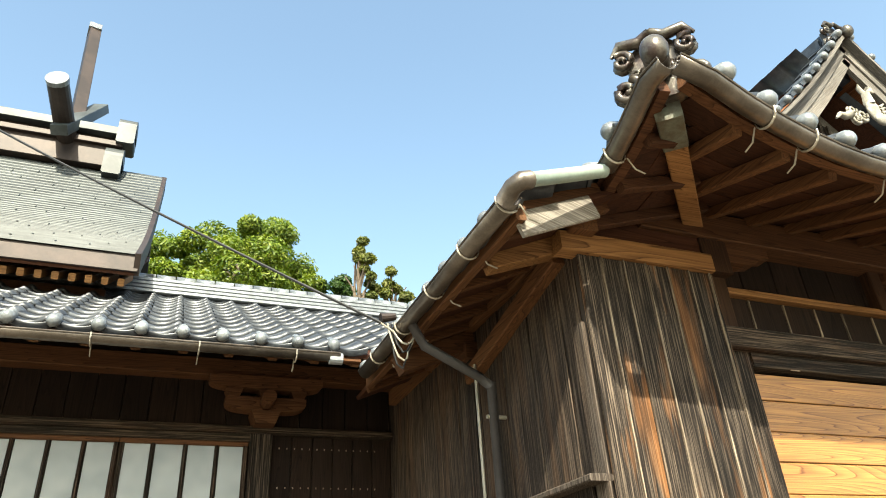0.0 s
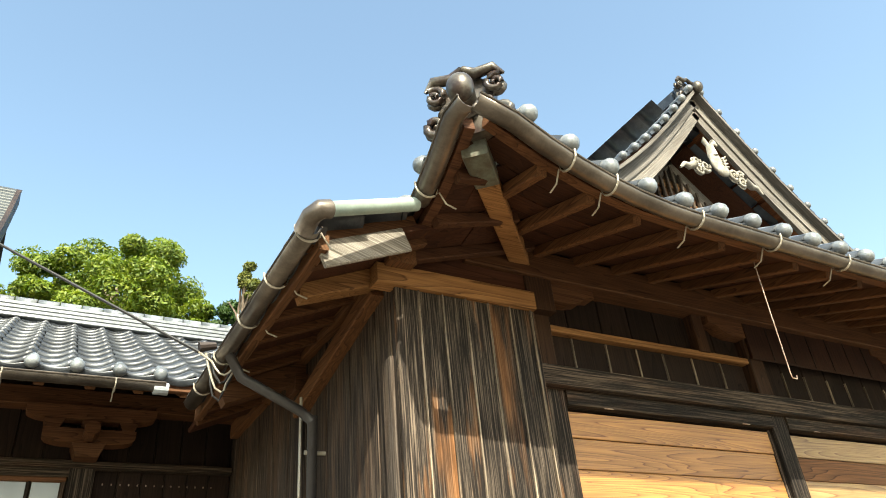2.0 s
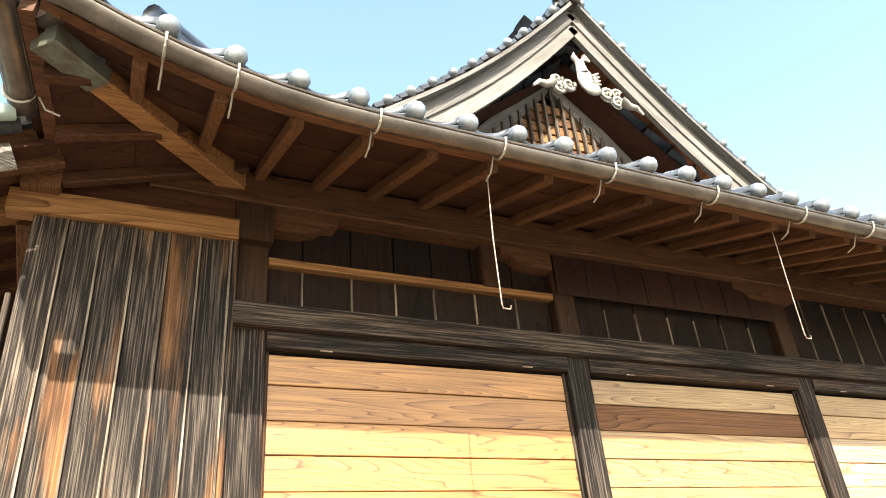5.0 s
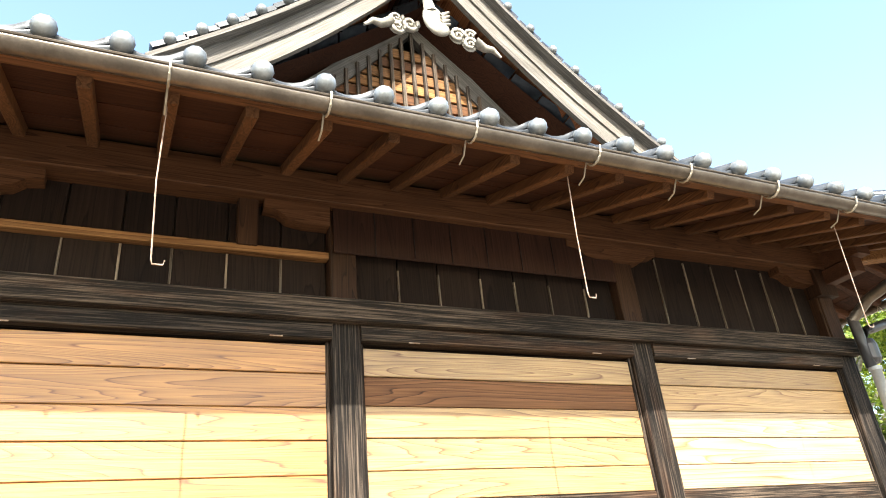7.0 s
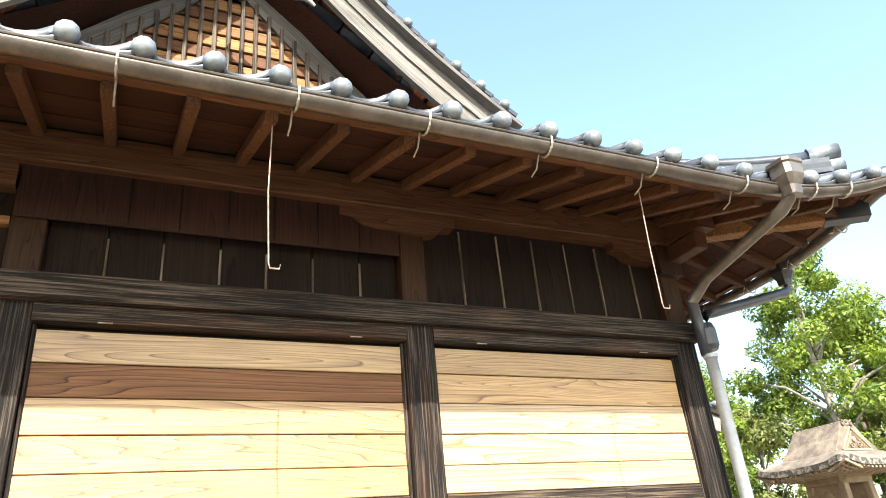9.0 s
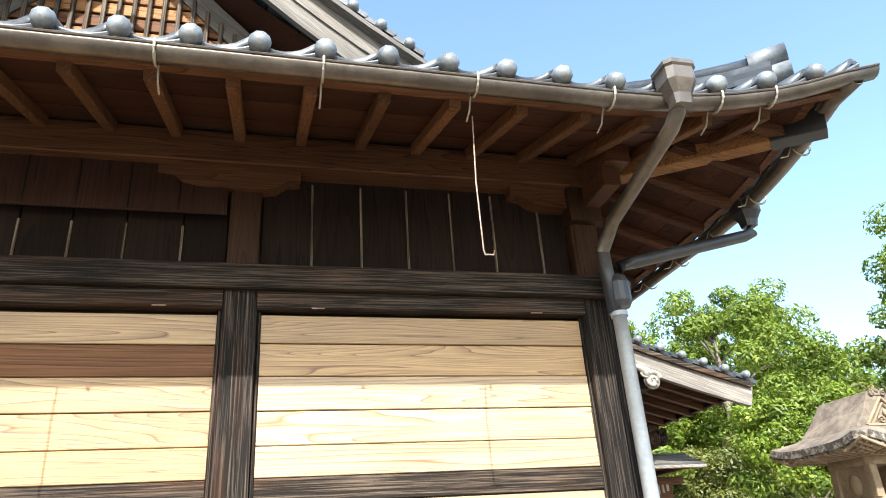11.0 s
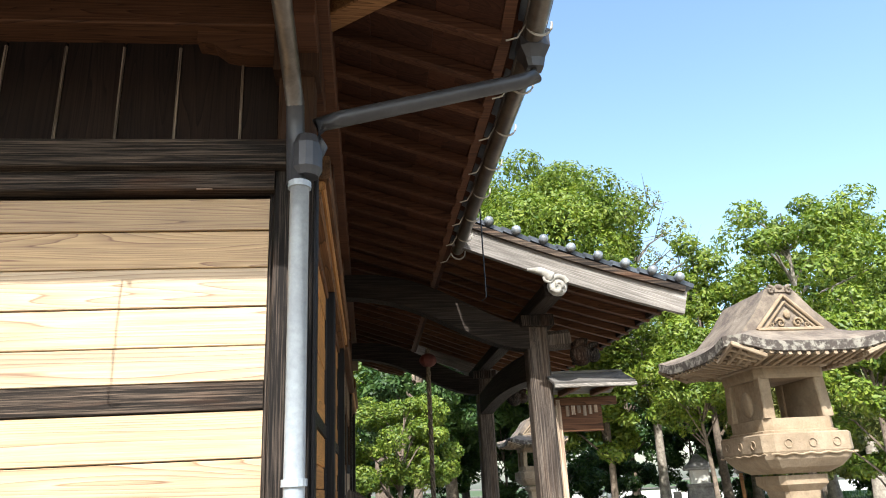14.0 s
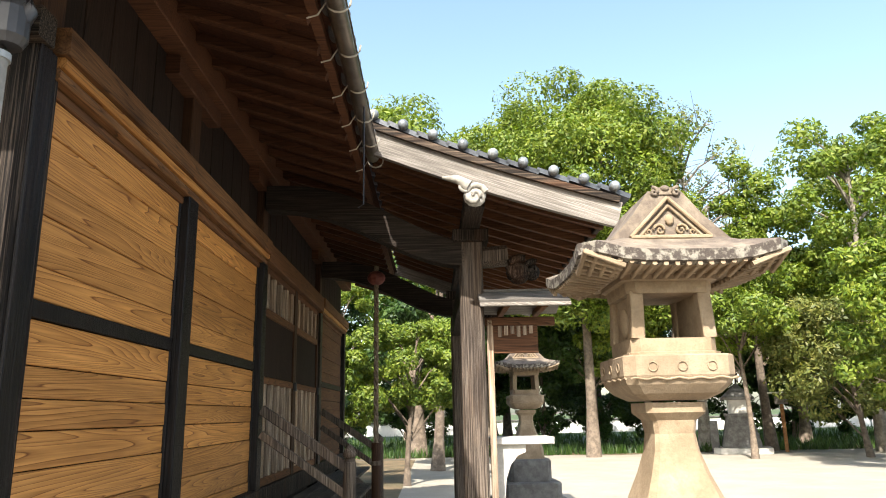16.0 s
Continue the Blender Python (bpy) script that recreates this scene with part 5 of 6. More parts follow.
for k in range(N):
    (y0, z0), (y1, z1) = cop(k / N), cop((k + 1) / N)
    bow = 0.05 * math.sin(math.pi * k / N)
    bm = bmesh.new()
    vs = [bm.verts.new(v) for v in ((-6, y0, z0), (GX - bow, y0, z0), (GX - bow, y1, z1 + 0.012), (-6, y1, z1 + 0.012), (GX - bow, y1, z1 - 0.006), (-6, y1, z1 - 0.006))]
    bm.faces.new((vs[0], vs[3], vs[2], vs[1]))
    bm.faces.new((vs[3], vs[5], vs[4], vs[2]))
    x = -0.5 - 0.13 * ((k * 7) % 5)
    part("copper_course", bm, COPPER, sh)
    while x > -2.3:
        part("fold", beam((x, y0 - 0.004, z0 + 0.006), (x, y1 - 0.004, z1 + 0.016), 0.008, 0.01, None, 0.002), COPPER, sh) if (k + int(-x * 10)) % 2 == 0 else None
        x -= 0.62
part("back_slope", beam((-3.2, TY, TZ - 0.02), (-3.2, 11.5, 4.6), 5.6, 0.05), COPPER, sh)
ys = [cop(i / 12) for i in range(13)]
part("verge_board", strip([(GX - 0.03, y, z - 0.11) for y, z in ys], 0.05, 0.2), COPPER_DARK, sh)
part("fascia", block(-6, EY + 0.02, EZ - 0.17, GX - 0.02, EY + 0.09, EZ - 0.005), COPPER_DARK, sh)
part("under_boards", beam((-3.2, EY + 0.05, EZ - 0.18), (-3.2, 8.4, 5.9), 5.7, 0.03), SOFFIT, sh)
for k in range(22):
    x = -0.45 - 0.13 * k
    part("rafter", beam((x, EY + 0.12, EZ - 0.24), (x, 7.6, 5.25), 0.055, 0.07), PALE_X, sh)
part("purlin", block(-6, 6.55, 4.42, -0.6, 6.7, 4.56), BEAM_X, sh)
part("purlin_nose", beam((-0.75, 6.62, 4.40), (-0.42, 6.62, 4.36), 0.13, 0.2), PALE_X, sh)
part("shrine_wall", block(-6, 7.3, 3.9, -0.75, 7.45, 5.35), DARK_Z, sh)
part("gable_wall", block(-0.85, 7.3, 3.9, -0.75, 9.8, 5.35), DARK_Z, sh)
part("ridge_box", block(-6, TY - 0.2, TZ - 0.1, -0.95, TY + 0.2, 7.42), COPPER_DARK, sh)
part("ridge_board", block(-6, TY - 0.26, 7.40, -0.90, TY + 0.26, 7.48), COPPER_DARK, sh)
part("ridge_lid", block(-6, TY - 0.3, 7.56, -0.92, TY + 0.3, 7.68), COPPER, sh, "pale verdigris ridge lid")
part("ridge_side", block(-6, TY - 0.18, 7.46, -0.95, TY + 0.18, 7.58), COPPER_DARK, sh)
for z, x, r_ in ((7.72, -0.86, 0.17), (7.20, -0.95, 0.19)):
    bm = tube([(x - 0.13, TY - 0.14, z), (x + 0.09, TY - 0.14, z)], r_, None, 24)
    block(x - 0.13, TY - 0.14 - r_, z - 0.28, x + 0.09, TY - 0.14 + r_, z, bm, 0.02)
    part("ridge_roll", bm, COPPER, sh, "rounded ridge end")
part("finial_beam", tube([(-1.50, 9.0, 7.28), (-1.66, 7.5, 7.68)], 0.125, None, 18), COPPER_DARK, sh, "crossed finial beam")
part("finial_beam", beam((-1.53, 8.5, 7.62), (-1.73, 9.2, 10.15), 0.16, 0.22), COPPER_DARK, sh, "crossed finial beam")
part("finial_cap", tube([(-1.655, 7.52, 7.675), (-1.665, 7.46, 7.69)], 0.132, None, 18), KNOB, sh)
part("finial_cap", beam((-1.726, 9.17, 10.10), (-1.736, 9.23, 10.25), 0.18, 0.235), KNOB, sh)
part("lying_beam", beam((-1.60, 7.95, 7.28), (-1.36, 9.0, 8.55), 0.2, 0.13), COPPER, sh)

# ---- cables at the roof junction ----
cable = thing("power_cable", "black power cable slung to the roof corner", "cable")
a, b = Vector((-1.33, 5.0, 5.12)), Vector((1.25, 3.62, 3.17))
part("line", tube([a + (b - a) * (-0.6 + 1.6 * i / 16) + Vector((0, 0, -0.05 * math.sin(math.pi * i / 16))) for i in range(17)], 0.009, None, 6), CABLE, cable)
random.seed(5)
for k in range(4):
    pts = [b + Vector((0.02 * k, 0, 0))]
    for i in range(1, 9):
        f = i / 8
        pts.append(b + Vector((0.05 + 0.16 * f + random.uniform(-0.01, 0.01), -0.1 * f + 0.05 * k * f, -(0.13 + 0.04 * k) * math.sin(math.pi * f) - 0.02 * f)))
    part("loop", tube(pts, 0.006, None, 6), CABLE if k % 2 else WIRE, cable)
part("insulator", tube([b + Vector((0.0, 0, 0.03)), b + Vector((0.09, 0, 0.05))], [0.03, 0.022], None, 10), COPPER_DARK, cable, "brown ceramic insulator")

# ---- stone lanterns ----


def stone_lantern(at, label, turn=0.0):
    t = thing("stone_lantern", label, "stone lantern", group="stone lanterns", at=at, turn=turn)
    part("lower_step", lathe([(0.56, 0), (0.56, 0.23), (0.54, 0.25)], None, 32, square=True), GREYSTONE, t, "grey stone step")
    part("upper_step", lathe([(0.42, 0.25), (0.42, 0.48), (0.40, 0.5)], None, 32, square=True), GREYSTONE, t, "grey stone step")
    part("plinth", lathe([(0.30, 0.5), (0.30, 0.78), (0.28, 0.81)], None, 32, square=True), GREYSTONE, t, "dark rough plinth")
    part("shaft", lathe([(0.225, 0.81), (0.215, 0.92), (0.185, 1.05), (0.135, 1.18), (0.105, 1.28), (0.095, 1.36), (0.105, 1.42), (0.14, 1.455), (0.14, 1.50)], None, 32, square=True), STONE, t, smooth=False)
    tab = part("middle_table", lathe([(0.15, 1.51), (0.205, 1.54), (0.240, 1.58), (0.252, 1.61), (0.256, 1.62), (0.256, 1.705), (0.248, 1.712)], None, 32, square=True), STONE, t, "carved middle table")
    for side, (u, o_) in enumerate((((1, 0, 0), (0, -1, 0)), ((0, 1, 0), (-1, 0, 0)), ((0, 1, 0), (1, 0, 0)))):
        u, o_ = Vector(u), Vector(o_)
        for k in (-1, 0, 1):
            c = o_ * 0.260 + u * 0.135 * k + Vector((0, 0, 1.658))
            ring = [c + (u * math.cos(a) + Vector((0, 0, math.sin(a)))) * 0.021 for a in [2 * math.pi * i / 14 for i in range(15)]]
            part("crest_ring", tube(ring, 0.0026, None, 6), STONE, tab)
        bm = tube([o_ * 0.255 + u * (-0.24 + 0.48 * i / 24) + Vector((0, 0, 1.605 + 0.004 * math.sin(i * 1.3))) for i in range(25)], 0.005, None, 6)
        part("vine_relief", bm, STONE, tab)
    ch = part("light_chamber", lathe([(0.215, 1.70), (0.215, 1.725), (0.20, 1.73), (0.20, 1.79)], None, 32, square=True), STONE, t)
    for sx in (-1, 1):
        for sy in (-1, 1):
            part("pillar", beam((sx * 0.168, sy * 0.168, 1.79), (sx * 0.158, sy * 0.158, 2.01), 0.062, 0.062, None, 0.006, (0, 1, 0)), STONE, ch)
        bm = block(sx * 0.155 - 0.014, -0.15, 1.79, sx * 0.155 + 0.014, 0.15, 2.01)
        part("side_panel", bm, STONE, ch)
        part("panel_relief", ball((sx * 0.172, 0, 1.88), 0.06, None, (0.25, 1, 1.2)), STONE, ch, smooth=True)
    part("lintel", lathe([(0.20, 2.0), (0.205, 2.02), (0.205, 2.055), (0.23, 2.06), (0.23, 2.085)], None, 32, square=True), STONE, ch)
    # curved roof with lifted corners
    bm = bmesh.new()
    rings = []
    prof = [(0.20, 2.085, 0.0), (0.30, 2.075, 0.2), (0.425, 2.085, 1.0), (0.462, 2.10, 1.0), (0.465, 2.15, 1.0), (0.42, 2.172, 0.7), (0.34, 2.205, 0.35), (0.26, 2.25, 0.1), (0.20, 2.30, 0.0), (0.165, 2.36, 0.0)]
    m = 40
    for r_, z, lift in prof:
        ring = []
        for k in range(m):
            a = 2 * math.pi * (k + 0.5) / m
            c, s = math.cos(a), math.sin(a)
            f = 1 / max(abs(c), abs(s))
            corner = (f - 1) / 0.414
            ring.append(bm.verts.new((r_ * f * c * (1 + 0.03 * corner * lift), r_ * f * s * (1 + 0.03 * corner * lift), z + 0.075 * lift * corner ** 2.2)))
        rings.append(ring)
    for i, (p_, q_) in enumerate(zip(rings, rings[1:])):
        for k in range(m):
            fc = bm.faces.new((p_[k], p_[(k + 1) % m], q_[(k + 1) % m], q_[k]))
            fc.material_index = 1 if 2 <= i <= 3 else (2 if i < 2 else 0)
    bm.faces.new(rings[0][::-1])
    bm.faces.new(rings[-1])
    rf = part("roof", bm, STONE_ROOF, t, "lichened stone roof with lifted corners")
    rf.data.materials.append(LICHEN)
    rf.data.materials.append(STONE)
    for side in range(4):
        q = Matrix.Rotation(side * math.pi / 2, 4, "Z")
        for k in range(-9, 10):
            x = 0.05 * k
            lift = 0.07 * abs(x / 0.48) ** 2.4
            part("carved_rafter", beam(q @ Vector((x, -0.28, 2.062 + lift * 0.3)), q @ Vector((x, -0.455, 2.088 + lift)), 0.02, 0.022, None, 0.004), STONE, rf)
    # gabled top running front to back
    bm = bmesh.new()
    tri = [(-0.31, 2.215), (0.31, 2.215), (0.17, 2.36), (0.08, 2.485), (-0.08, 2.485), (-0.17, 2.36)]
    fr = [bm.verts.new((x, -0.27 + (z - 2.235) * 0.12, z)) for x, z in tri]
    bk = [bm.verts.new((x, 0.27 - (z - 2.235) * 0.12, z)) for x, z in tri]
    bm.faces.new(fr)
    bm.faces.new(bk[::-1])
    for k in range(6):
        bm.faces.new((fr[k], bk[k], bk[(k + 1) % 6], fr[(k + 1) % 6]))
    bmesh.ops.recalc_face_normals(bm, faces=bm.faces[:])
    part("gable_top", bm, STONE_ROOF, rf)
    for s_ in (-1, 1):
        part("gable_moulding", beam((s_ * 0.19, -0.275, 2.25), (0, -0.262, 2.445), 0.02, 0.018), STONE, rf)
        part("gable_moulding", beam((s_ * 0.15, -0.277, 2.25), (0, -0.266, 2.405), 0.012, 0.012), STONE, rf)
    part("gable_moulding", beam((-0.19, -0.276, 2.25), (0.19, -0.276, 2.25), 0.018, 0.02), STONE, rf)
    bm = bmesh.new()
    for s_ in (-1, 1):
        scroll(bm, (s_ * 0.05, -0.272, 2.285), 0.03, (s_, 0, 0), (0, 0, 1), (0, -1, 0), 1.4, 0.26, 1, 0.0)
        scroll(bm, (s_ * 0.105, -0.272, 2.275), 0.02, (s_, 0, 0), (0, 0, 1), (0, -1, 0), 1.2, 0.28, -1, 0.0)
    ball((0, -0.27, 2.335), 0.022, bm, (1, 0.5, 1.2), 8)
    part("gable_relief", bm, STONE, rf, smooth=True)
    cr_ = part("crest", block(-0.05, -0.25, 2.465, 0.05, 0.25, 2.50), STONE_ROOF, rf)
    bm = bmesh.new()
    for s_ in (-1, 1):
        scroll(bm, (s_ * 0.055, -0.25, 2.478), 0.024, (s_, 0, 0), (0, 0, 1), (0, -1, 0), 1.2, 0.4, 1, 1.2)
    ball((0, -0.245, 2.495), 0.024, bm, (1, 0.7, 0.7), 10)
    part("crest_scroll", bm, STONE_ROOF, cr_, smooth=True)
    return t


stone_lantern((10.925, 3.82, 0), "tall carved sandstone lantern with a lichened gabled roof", 1)
stone_lantern((11.15, 11.1, 0), "tall carved sandstone lantern beyond the porch", 1)

# ---- far side of the court ----
mini = thing("stone_shrine", "small grey stone shrine on a tapered plinth", "shrine", at=(20.0, 24.5, 0), turn=-20)
part("base", lathe([(0.9, 0), (0.9, 0.18)], None, 24, square=True), WHITESTONE, mini)
part("plinth", lathe([(0.62, 0.18), (0.42, 1.15), (0.46, 1.2), (0.46, 1.28)], None, 24, square=True), GREYSTONE, mini)
part("cell", lathe([(0.32, 1.28), (0.32, 1.75)], None, 24, square=True), WHITESTONE, mini)
part("roof", lathe([(0.5, 1.72), (0.52, 1.80), (0.36, 1.95), (0.2, 2.1), (0.06, 2.25)], None, 24, square=True), GREYSTONE, mini)
part("side_stone", block(-0.95, -0.3, 0, -0.7, 0.1, 1.05), GREYSTONE, mini)
sp = thing("sign_post", "weathered post with a small pale box and roof", "sign post", at=(21.45, 24.4, 0), turn=-25)
part("post", block(-0.06, -0.06, 0, 0.06, 0.06, 1.75), PALE_X, sp)
part("box", block(-0.2, -0.12, 1.55, 0.2, 0.12, 1.8), GREY_X, sp)
part("roof_board", block(-0.4, -0.2, 1.9, 0.4, 0.2, 1.96), WHITESTONE, sp)
part("panel", block(-0.15, -0.1, 1.8, 0.15, 0.1, 1.9), GREY_Z, sp)

verge_soil = thing("soil", "leaf-strewn soil and grass under the trees", "ground", kind="structure")
for name, mat, y0, y1, z, x0, x1 in (("soil_sheet", SOIL, 25.0, 120, 0.010, -80, 160), ("grass_sheet", GRASS, 28.0, 400, 0.016, -200, 300), ("soil_sheet", SOIL, 12.5, 24.5, 0.008, -30, 9.1)):
    random.seed(8)
    n_ = 120
    vs, fs = [], []
    for i in range(n_ + 1):
        x = x0 + (x1 - x0) * i / n_
        vs += [(x, y0 + (random.uniform(-0.5, 0.5) if y0 > 13 else random.uniform(-0.2, 0.2)), z), (x, y1, z)]
    for i in range(n_):
        fs.append((2 * i, 2 * i + 2, 2 * i + 3, 2 * i + 1))
    part(name, raw(name, vs, fs, mat), None, verge_soil)
random.seed(11)
tufts_v, tufts_f = [], []
for k in range(7000):
    x, y = random.uniform(0, 42), 25.3 + 20 * random.random() ** 2
    for j in range(3):
        a = random.uniform(0, 6.28)
        h_, w = random.uniform(0.12, 0.4), 0.025
        b_ = len(tufts_v)
        ox, oy = random.uniform(-0.1, 0.1), random.uniform(-0.1, 0.1)
        tufts_v += [(x + ox - w * math.cos(a), y + oy - w * math.sin(a), 0.0), (x + ox + w * math.cos(a), y + oy + w * math.sin(a), 0.0), (x + ox + 0.1 * math.sin(a), y + oy + 0.1 * math.cos(a), h_)]
        tufts_f.append((b_, b_ + 1, b_ + 2))
# deep leaf colour puts the trees' shade into the tufts
tagged(new("grass_tufts", raw("grass_tufts", tufts_v, tufts_f, LEAF_DEEP)), "tufts of green grass under the trees", "grass", kind="stuff")
far_wall = thing("boundary_wall", "low whitewashed wall beyond the trees", "wall", kind="structure")
for k in range(22):
    part("wall_panel", block(-30 + 5 * k, 50, 0.0, -30 + 5 * k + 4.9, 50.25, 0.85), WHITEWALL, far_wall)
    part("coping", block(-30 + 5 * k, 49.9, 0.85, -30 + 5 * k + 4.98, 50.35, 0.95), GREYSTONE, far_wall)

# ---- trees ----


def leaves(rng, clumps, per, size, flat=0.75):
    """Small bent leaves strewn over clumps (x, y, z, r); the outline stays uneven and open."""
    c = np.repeat(np.array(clumps), per, axis=0)
    n = len(c)
    d = rng.normal(size=(n, 3))
    d /= np.linalg.norm(d, axis=1)[:, None]
    rad = c[:, 3] * (0.45 + 0.6 * rng.random(n) ** 0.5)
    p = c[:, :3] + d * rad[:, None] * np.array([1, 1, flat])
    nrm = d + rng.normal(size=(n, 3)) * 0.55 + np.array([0, 0, 0.45])
    nrm /= np.linalg.norm(nrm, axis=1)[:, None]
    u = np.cross(nrm, rng.normal(size=(n, 3)))
    u /= np.linalg.norm(u, axis=1)[:, None]
    v = np.cross(nrm, u)
    s = (size * (0.6 + 0.8 * rng.random(n)))[:, None]
    tip, tail = p + u * s, p - u * s
    left, right = p + v * s * 0.42 - nrm * s * 0.12, p - v * s * 0.42 - nrm * s * 0.12
    verts = np.stack([tail, left, tip, right], 1).reshape(-1, 3)
    idx = np.arange(n) * 4
    faces = np.stack([np.stack([idx, idx + 1, idx + 2], 1), np.stack([idx, idx + 2, idx + 3], 1)], 1).reshape(-1, 3)
    return verts, faces


def leaf_mesh(name, verts, faces, material):
    me = bpy.data.meshes.new(name)
    me.vertices.add(len(verts))
    me.vertices.foreach_set("co", verts.ravel())
    me.loops.add(len(faces) * 3)
    me.loops.foreach_set("vertex_index", faces.ravel())
    me.polygons.add(len(faces))
    me.polygons.foreach_set("loop_start", np.arange(len(faces)) * 3)
    me.update(calc_edges=True)
    me.materials.append(material)
    return me


def tree(at, height, radius, base, material, seed, label, bark=BARK, clumps=55, per=170, size=0.13, trunk=0.22, bare=0.0, lean=0.0, thick=1.8):
    """A tapered trunk with limbs to the clumps of its crown."""
    rng = np.random.default_rng(seed)
    t = thing("tree", label, "tree", at=at)
    top = Vector((lean * height, 0, height * 0.92))
    stem = [Vector((lean * height * f + 0.12 * math.sin(3 * f + seed), 0.1 * math.sin(4 * f + seed * 2), height * 0.92 * f)) for f in [i / 8 for i in range(9)]]
    part("trunk", tube(stem, [trunk * 1.35] + [trunk * (1 - 0.85 * i / 8) for i in range(1, 9)], None, 10), bark, t, smooth=True)
    cl = []
    mid, half = (base + height) / 2, (height - base) / 2
    for k in range(clumps):
        d = rng.normal(size=3)
        d /= np.linalg.norm(d)
        f = 0.45 + 0.55 * rng.random() ** 0.6
        z = mid + d[2] * half * f * 0.92
        wide = radius * (0.75 + 0.35 * rng.random())
        cl.append((lean * z + d[0] * wide * f, d[1] * wide * f, z, radius * (0.15 + 0.15 * rng.random())))
    limbs = cl[:: max(1, len(cl) // (16 if bare < 0.5 else 40))]
    for c in limbs:
        z0 = max(base * 0.6, c[2] - 0.35 * math.hypot(c[0], c[1]) - 0.6)
        a = Vector((lean * z0, 0, min(z0, height * 0.85)))
        b = Vector(c[:3])
        m = a.lerp(b, 0.5) + Vector((0, 0, 0.12 * (b - a).length))
        part("limb", tube([a, m, b], [trunk * 0.32, trunk * 0.2, 0.012], None, 6, False), bark, t)
        if bare > 0.3:
            for j in range(5):
                e = b + Vector(rng.normal(size=3)) * radius * 0.17 + Vector((0, 0, radius * 0.06))
                part("twig", tube([m.lerp(b, 0.3 + 0.14 * j), e], [0.02, 0.004], None, 4, False), bark, t)
    keep = [c for c in cl if rng.random() > bare]
    v, f = leaves(rng, keep, int(per * thick), size * 0.78 * (1.8 / thick) ** 0.5)
    part("crown", leaf_mesh("crown", v, f, material), None, t)
    return t


BROAD = "broadleaf tree with a dense bright green crown"
DEEP = "tall tree with a deep green crown"
SHRUB = "small bright green tree in the sun"
tree((14.8, 23.8, 0), 13.4, 4.0, 3.8, LEAF_BRIGHT, 1, BROAD, BARK, 170, 260, 0.13, 0.19, thick=3.0)
tree((9.0, 27.0, 0), 13.8, 4.0, 4.0, LEAF_BRIGHT, 2, BROAD, BARK, 120, 240, 0.15, 0.3, thick=2.6)
tree((12.1, 31.0, 0), 11.5, 4.0, 2.5, LEAF_DEEP, 3, DEEP, BARK, 90, 220, 0.17, 0.3)
tree((24.0, 23.0, 0), 11.6, 3.0, 4.2, LEAF_BRIGHT, 4, "slender tree with an open light green crown", PALEBARK, 60, 190, 0.12, 0.2, 0.12)
tree((20.0, 27.5, 0), 14.0, 3.4, 3.4, LEAF_OLIVE, 5, "half-bare tree with pale twigs and olive leaves", PALEBARK, 100, 120, 0.12, 0.2, 0.5)
tree((21.3, 25.0, 0), 10.6, 2.4, 3.0, LEAF_BRIGHT, 16, BROAD, BARK, 60, 210, 0.12, 0.18, 0.1)
tree((27.3, 25.5, 0), 12.8, 3.4, 3.0, LEAF_BRIGHT, 6, BROAD, PALEBARK, 90, 220, 0.14, 0.25, 0.05)
tree((17.2, 25.6, 0), 8.0, 2.4, 2.2, LEAF_BRIGHT, 7, BROAD, BARK, 60, 220, 0.12, 0.15)
tree((19.0, 21.6, 0), 6.4, 2.1, 2.9, LEAF_BRIGHT, 8, SHRUB, BARK, 55, 210, 0.10, 0.09)
tree((22.2, 21.2, 0), 5.4, 2.4, 0.9, LEAF_OLIVE, 9, "small olive green tree in the sun", BARK, 55, 210, 0.10, 0.09)
tree((7.7, 15.6, 0), 4.6, 1.3, 1.1, LEAF_BRIGHT, 10, SHRUB, BARK, 45, 200, 0.075, 0.07, thick=3.0)
tree((9.3, 15.9, 0), 3.7, 1.3, 1.2, LEAF_BRIGHT, 11, SHRUB, BARK, 45, 200, 0.075, 0.07, thick=3.0)
tree((9.9, 19.8, 0), 6.8, 2.0, 2.4, LEAF_DEEP, 12, DEEP, BARK, 50, 200, 0.12, 0.16)
tree((15.6, 27.0, 0), 7.5, 2.6, 2.4, LEAF_DEEP, 13, DEEP, BARK, 60, 200, 0.14, 0.18)
tree((24.9, 30.0, 0), 8.5, 3.4, 1.8, LEAF_DEEP, 14, DEEP, BARK, 70, 200, 0.16, 0.22)
tree((31.8, 27.0, 0), 10.0, 4.0, 2.0, LEAF_BRIGHT, 15, BROAD, BARK, 80, 200, 0.17, 0.25)
for k in range(9):
    tree((-2 + 5.1 * k, 37 + 1.5 * (k % 3), 0), 8.5 + 1.5 * ((k * 5) % 3), 3.6, 1.6, LEAF_DEEP, 30 + k, DEEP, BARK, 55, 160, 0.22, 0.24)
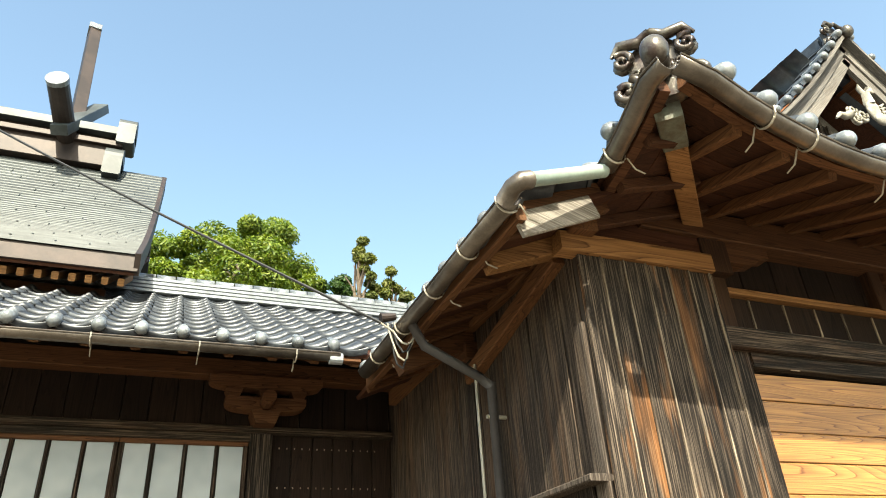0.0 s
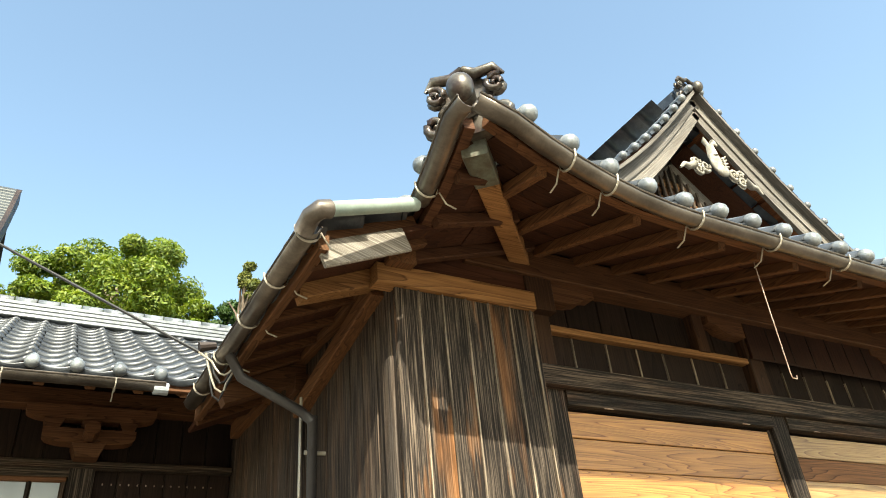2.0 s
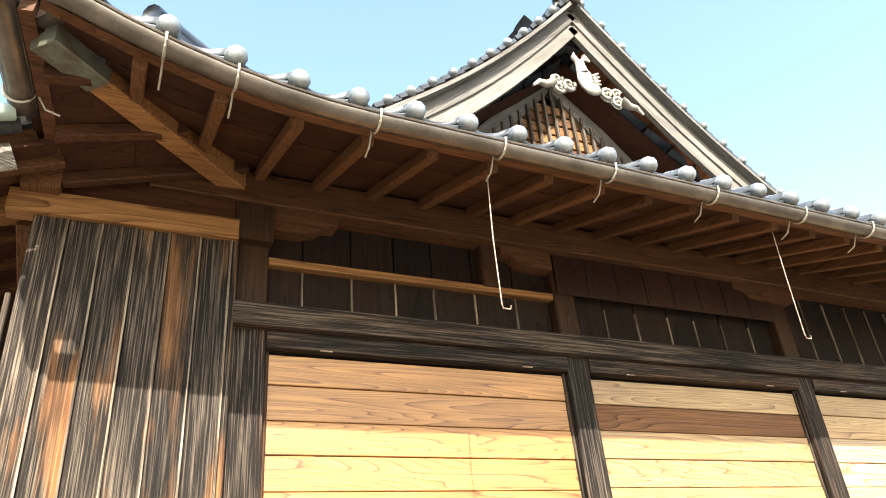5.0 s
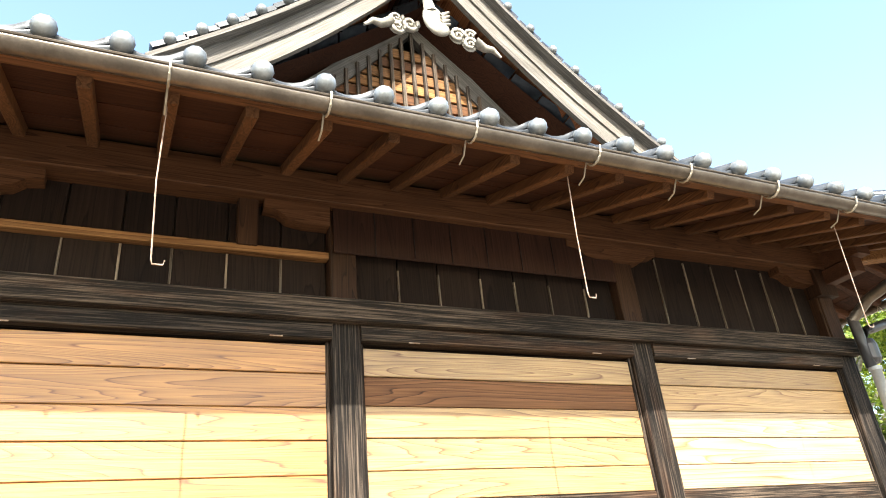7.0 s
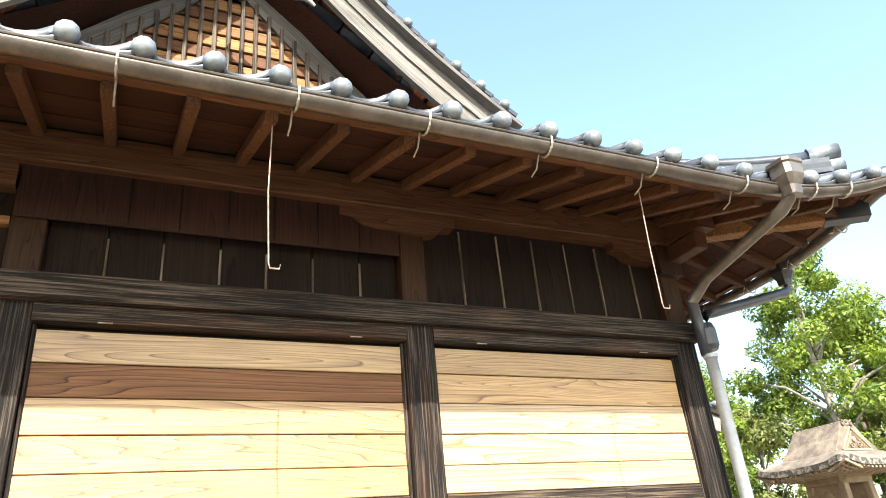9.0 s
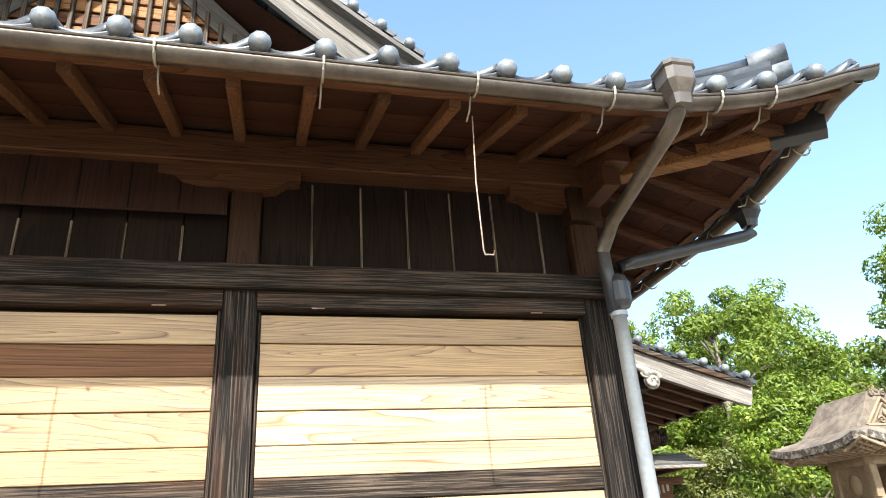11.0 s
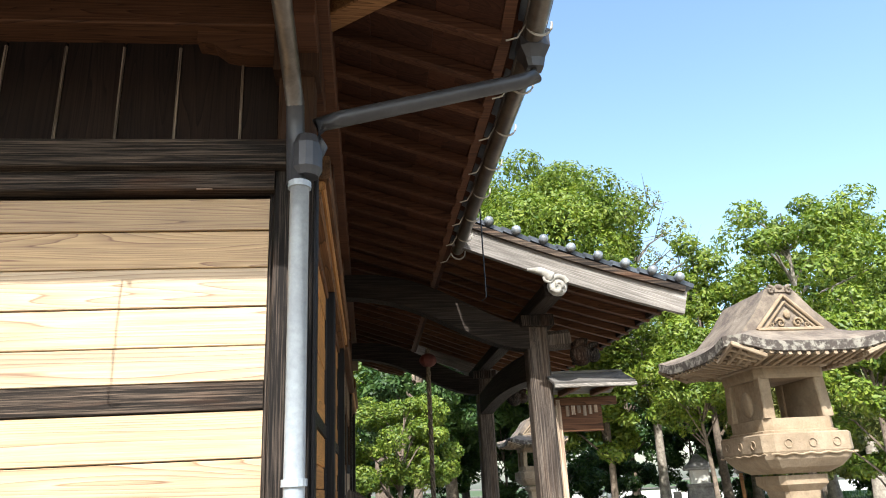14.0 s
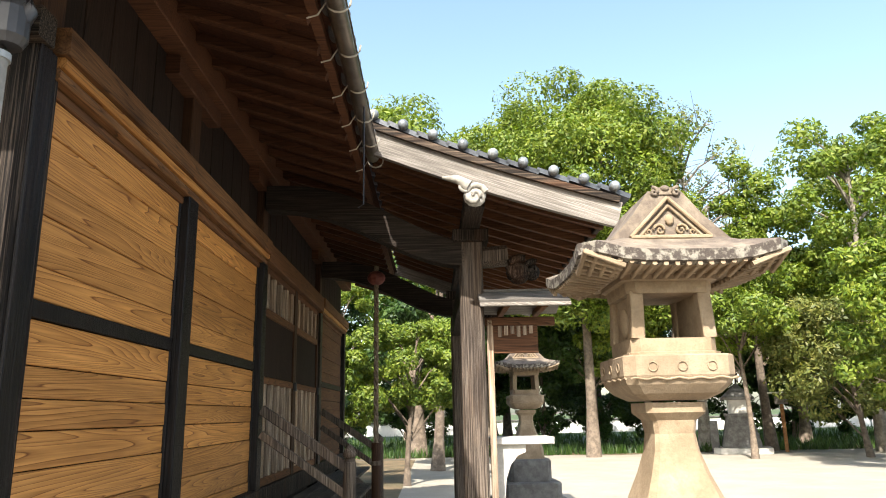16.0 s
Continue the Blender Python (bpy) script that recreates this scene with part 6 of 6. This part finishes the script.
# shrubs added to stand for the deep shade under the trees
for k in range(16):
    tree((-3 + 2.9 * k, 31.5 + 1.2 * (k % 3), 0), 3.2 + 0.7 * ((k * 7) % 4), 1.9, 0.2, LEAF_DEEP, 70 + k, "added dark green shrub standing for shade under the trees", BARK, 34, 150, 0.13, 0.08)
# trees past the east corner
tree((24.4, 13.4, 0), 10.4, 2.4, 3.2, LEAF_BRIGHT, 90, "slender tree with an open light green crown", PALEBARK, 50, 200, 0.10, 0.17, 0.12)
tree((27.4, 14.5, 0), 9.4, 3.0, 2.5, LEAF_BRIGHT, 91, BROAD, BARK, 60, 220, 0.13, 0.2)
tree((22.9, 15.2, 0), 5.6, 2.2, 0.6, LEAF_OLIVE, 92, "small olive green tree in the sun", BARK, 50, 210, 0.10, 0.1)
tree((20.9, 16.2, 0), 6.4, 1.8, 0.8, LEAF_BRIGHT, 93, SHRUB, BARK, 50, 210, 0.10, 0.1)
tree((25.8, 11.0, 0), 6.2, 2.4, 0.6, LEAF_OLIVE, 94, "small olive green tree in the sun", BARK, 50, 210, 0.11, 0.1)
# trees behind the connecting roof
tree((1.6, 19.0, 0), 13.4, 2.3, 7.0, LEAF_BRIGHT, 50, "rounded evergreen crown behind the roofs", BARK, 90, 260, 0.11, 0.2, thick=3.0)
tree((-0.6, 19.5, 0), 12.6, 1.9, 7.0, LEAF_BRIGHT, 51, "rounded evergreen crown behind the roofs", BARK, 60, 240, 0.11, 0.2, thick=3.0)
tree((3.1, 20.0, 0), 13.3, 1.6, 7.0, LEAF_BRIGHT, 54, "rounded evergreen crown behind the roofs", BARK, 50, 240, 0.11, 0.2, thick=3.0)
tree((4.6, 18.6, 0), 11.6, 1.1, 7.5, LEAF_DEEP, 52, "dark evergreen crown behind the roofs", BARK, 40, 240, 0.09, 0.18)
tree((3.95, 13.9, 0), 10.3, 0.5, 7.0, LEAF_OLIVE, 53, "slender tree with sparse brownish crown", BARK, 26, 150, 0.09, 0.12, 0.2)
tree((4.75, 13.9, 0), 9.5, 0.5, 6.6, LEAF_OLIVE, 55, "slender tree with sparse brownish crown", BARK, 22, 150, 0.09, 0.12, 0.2)
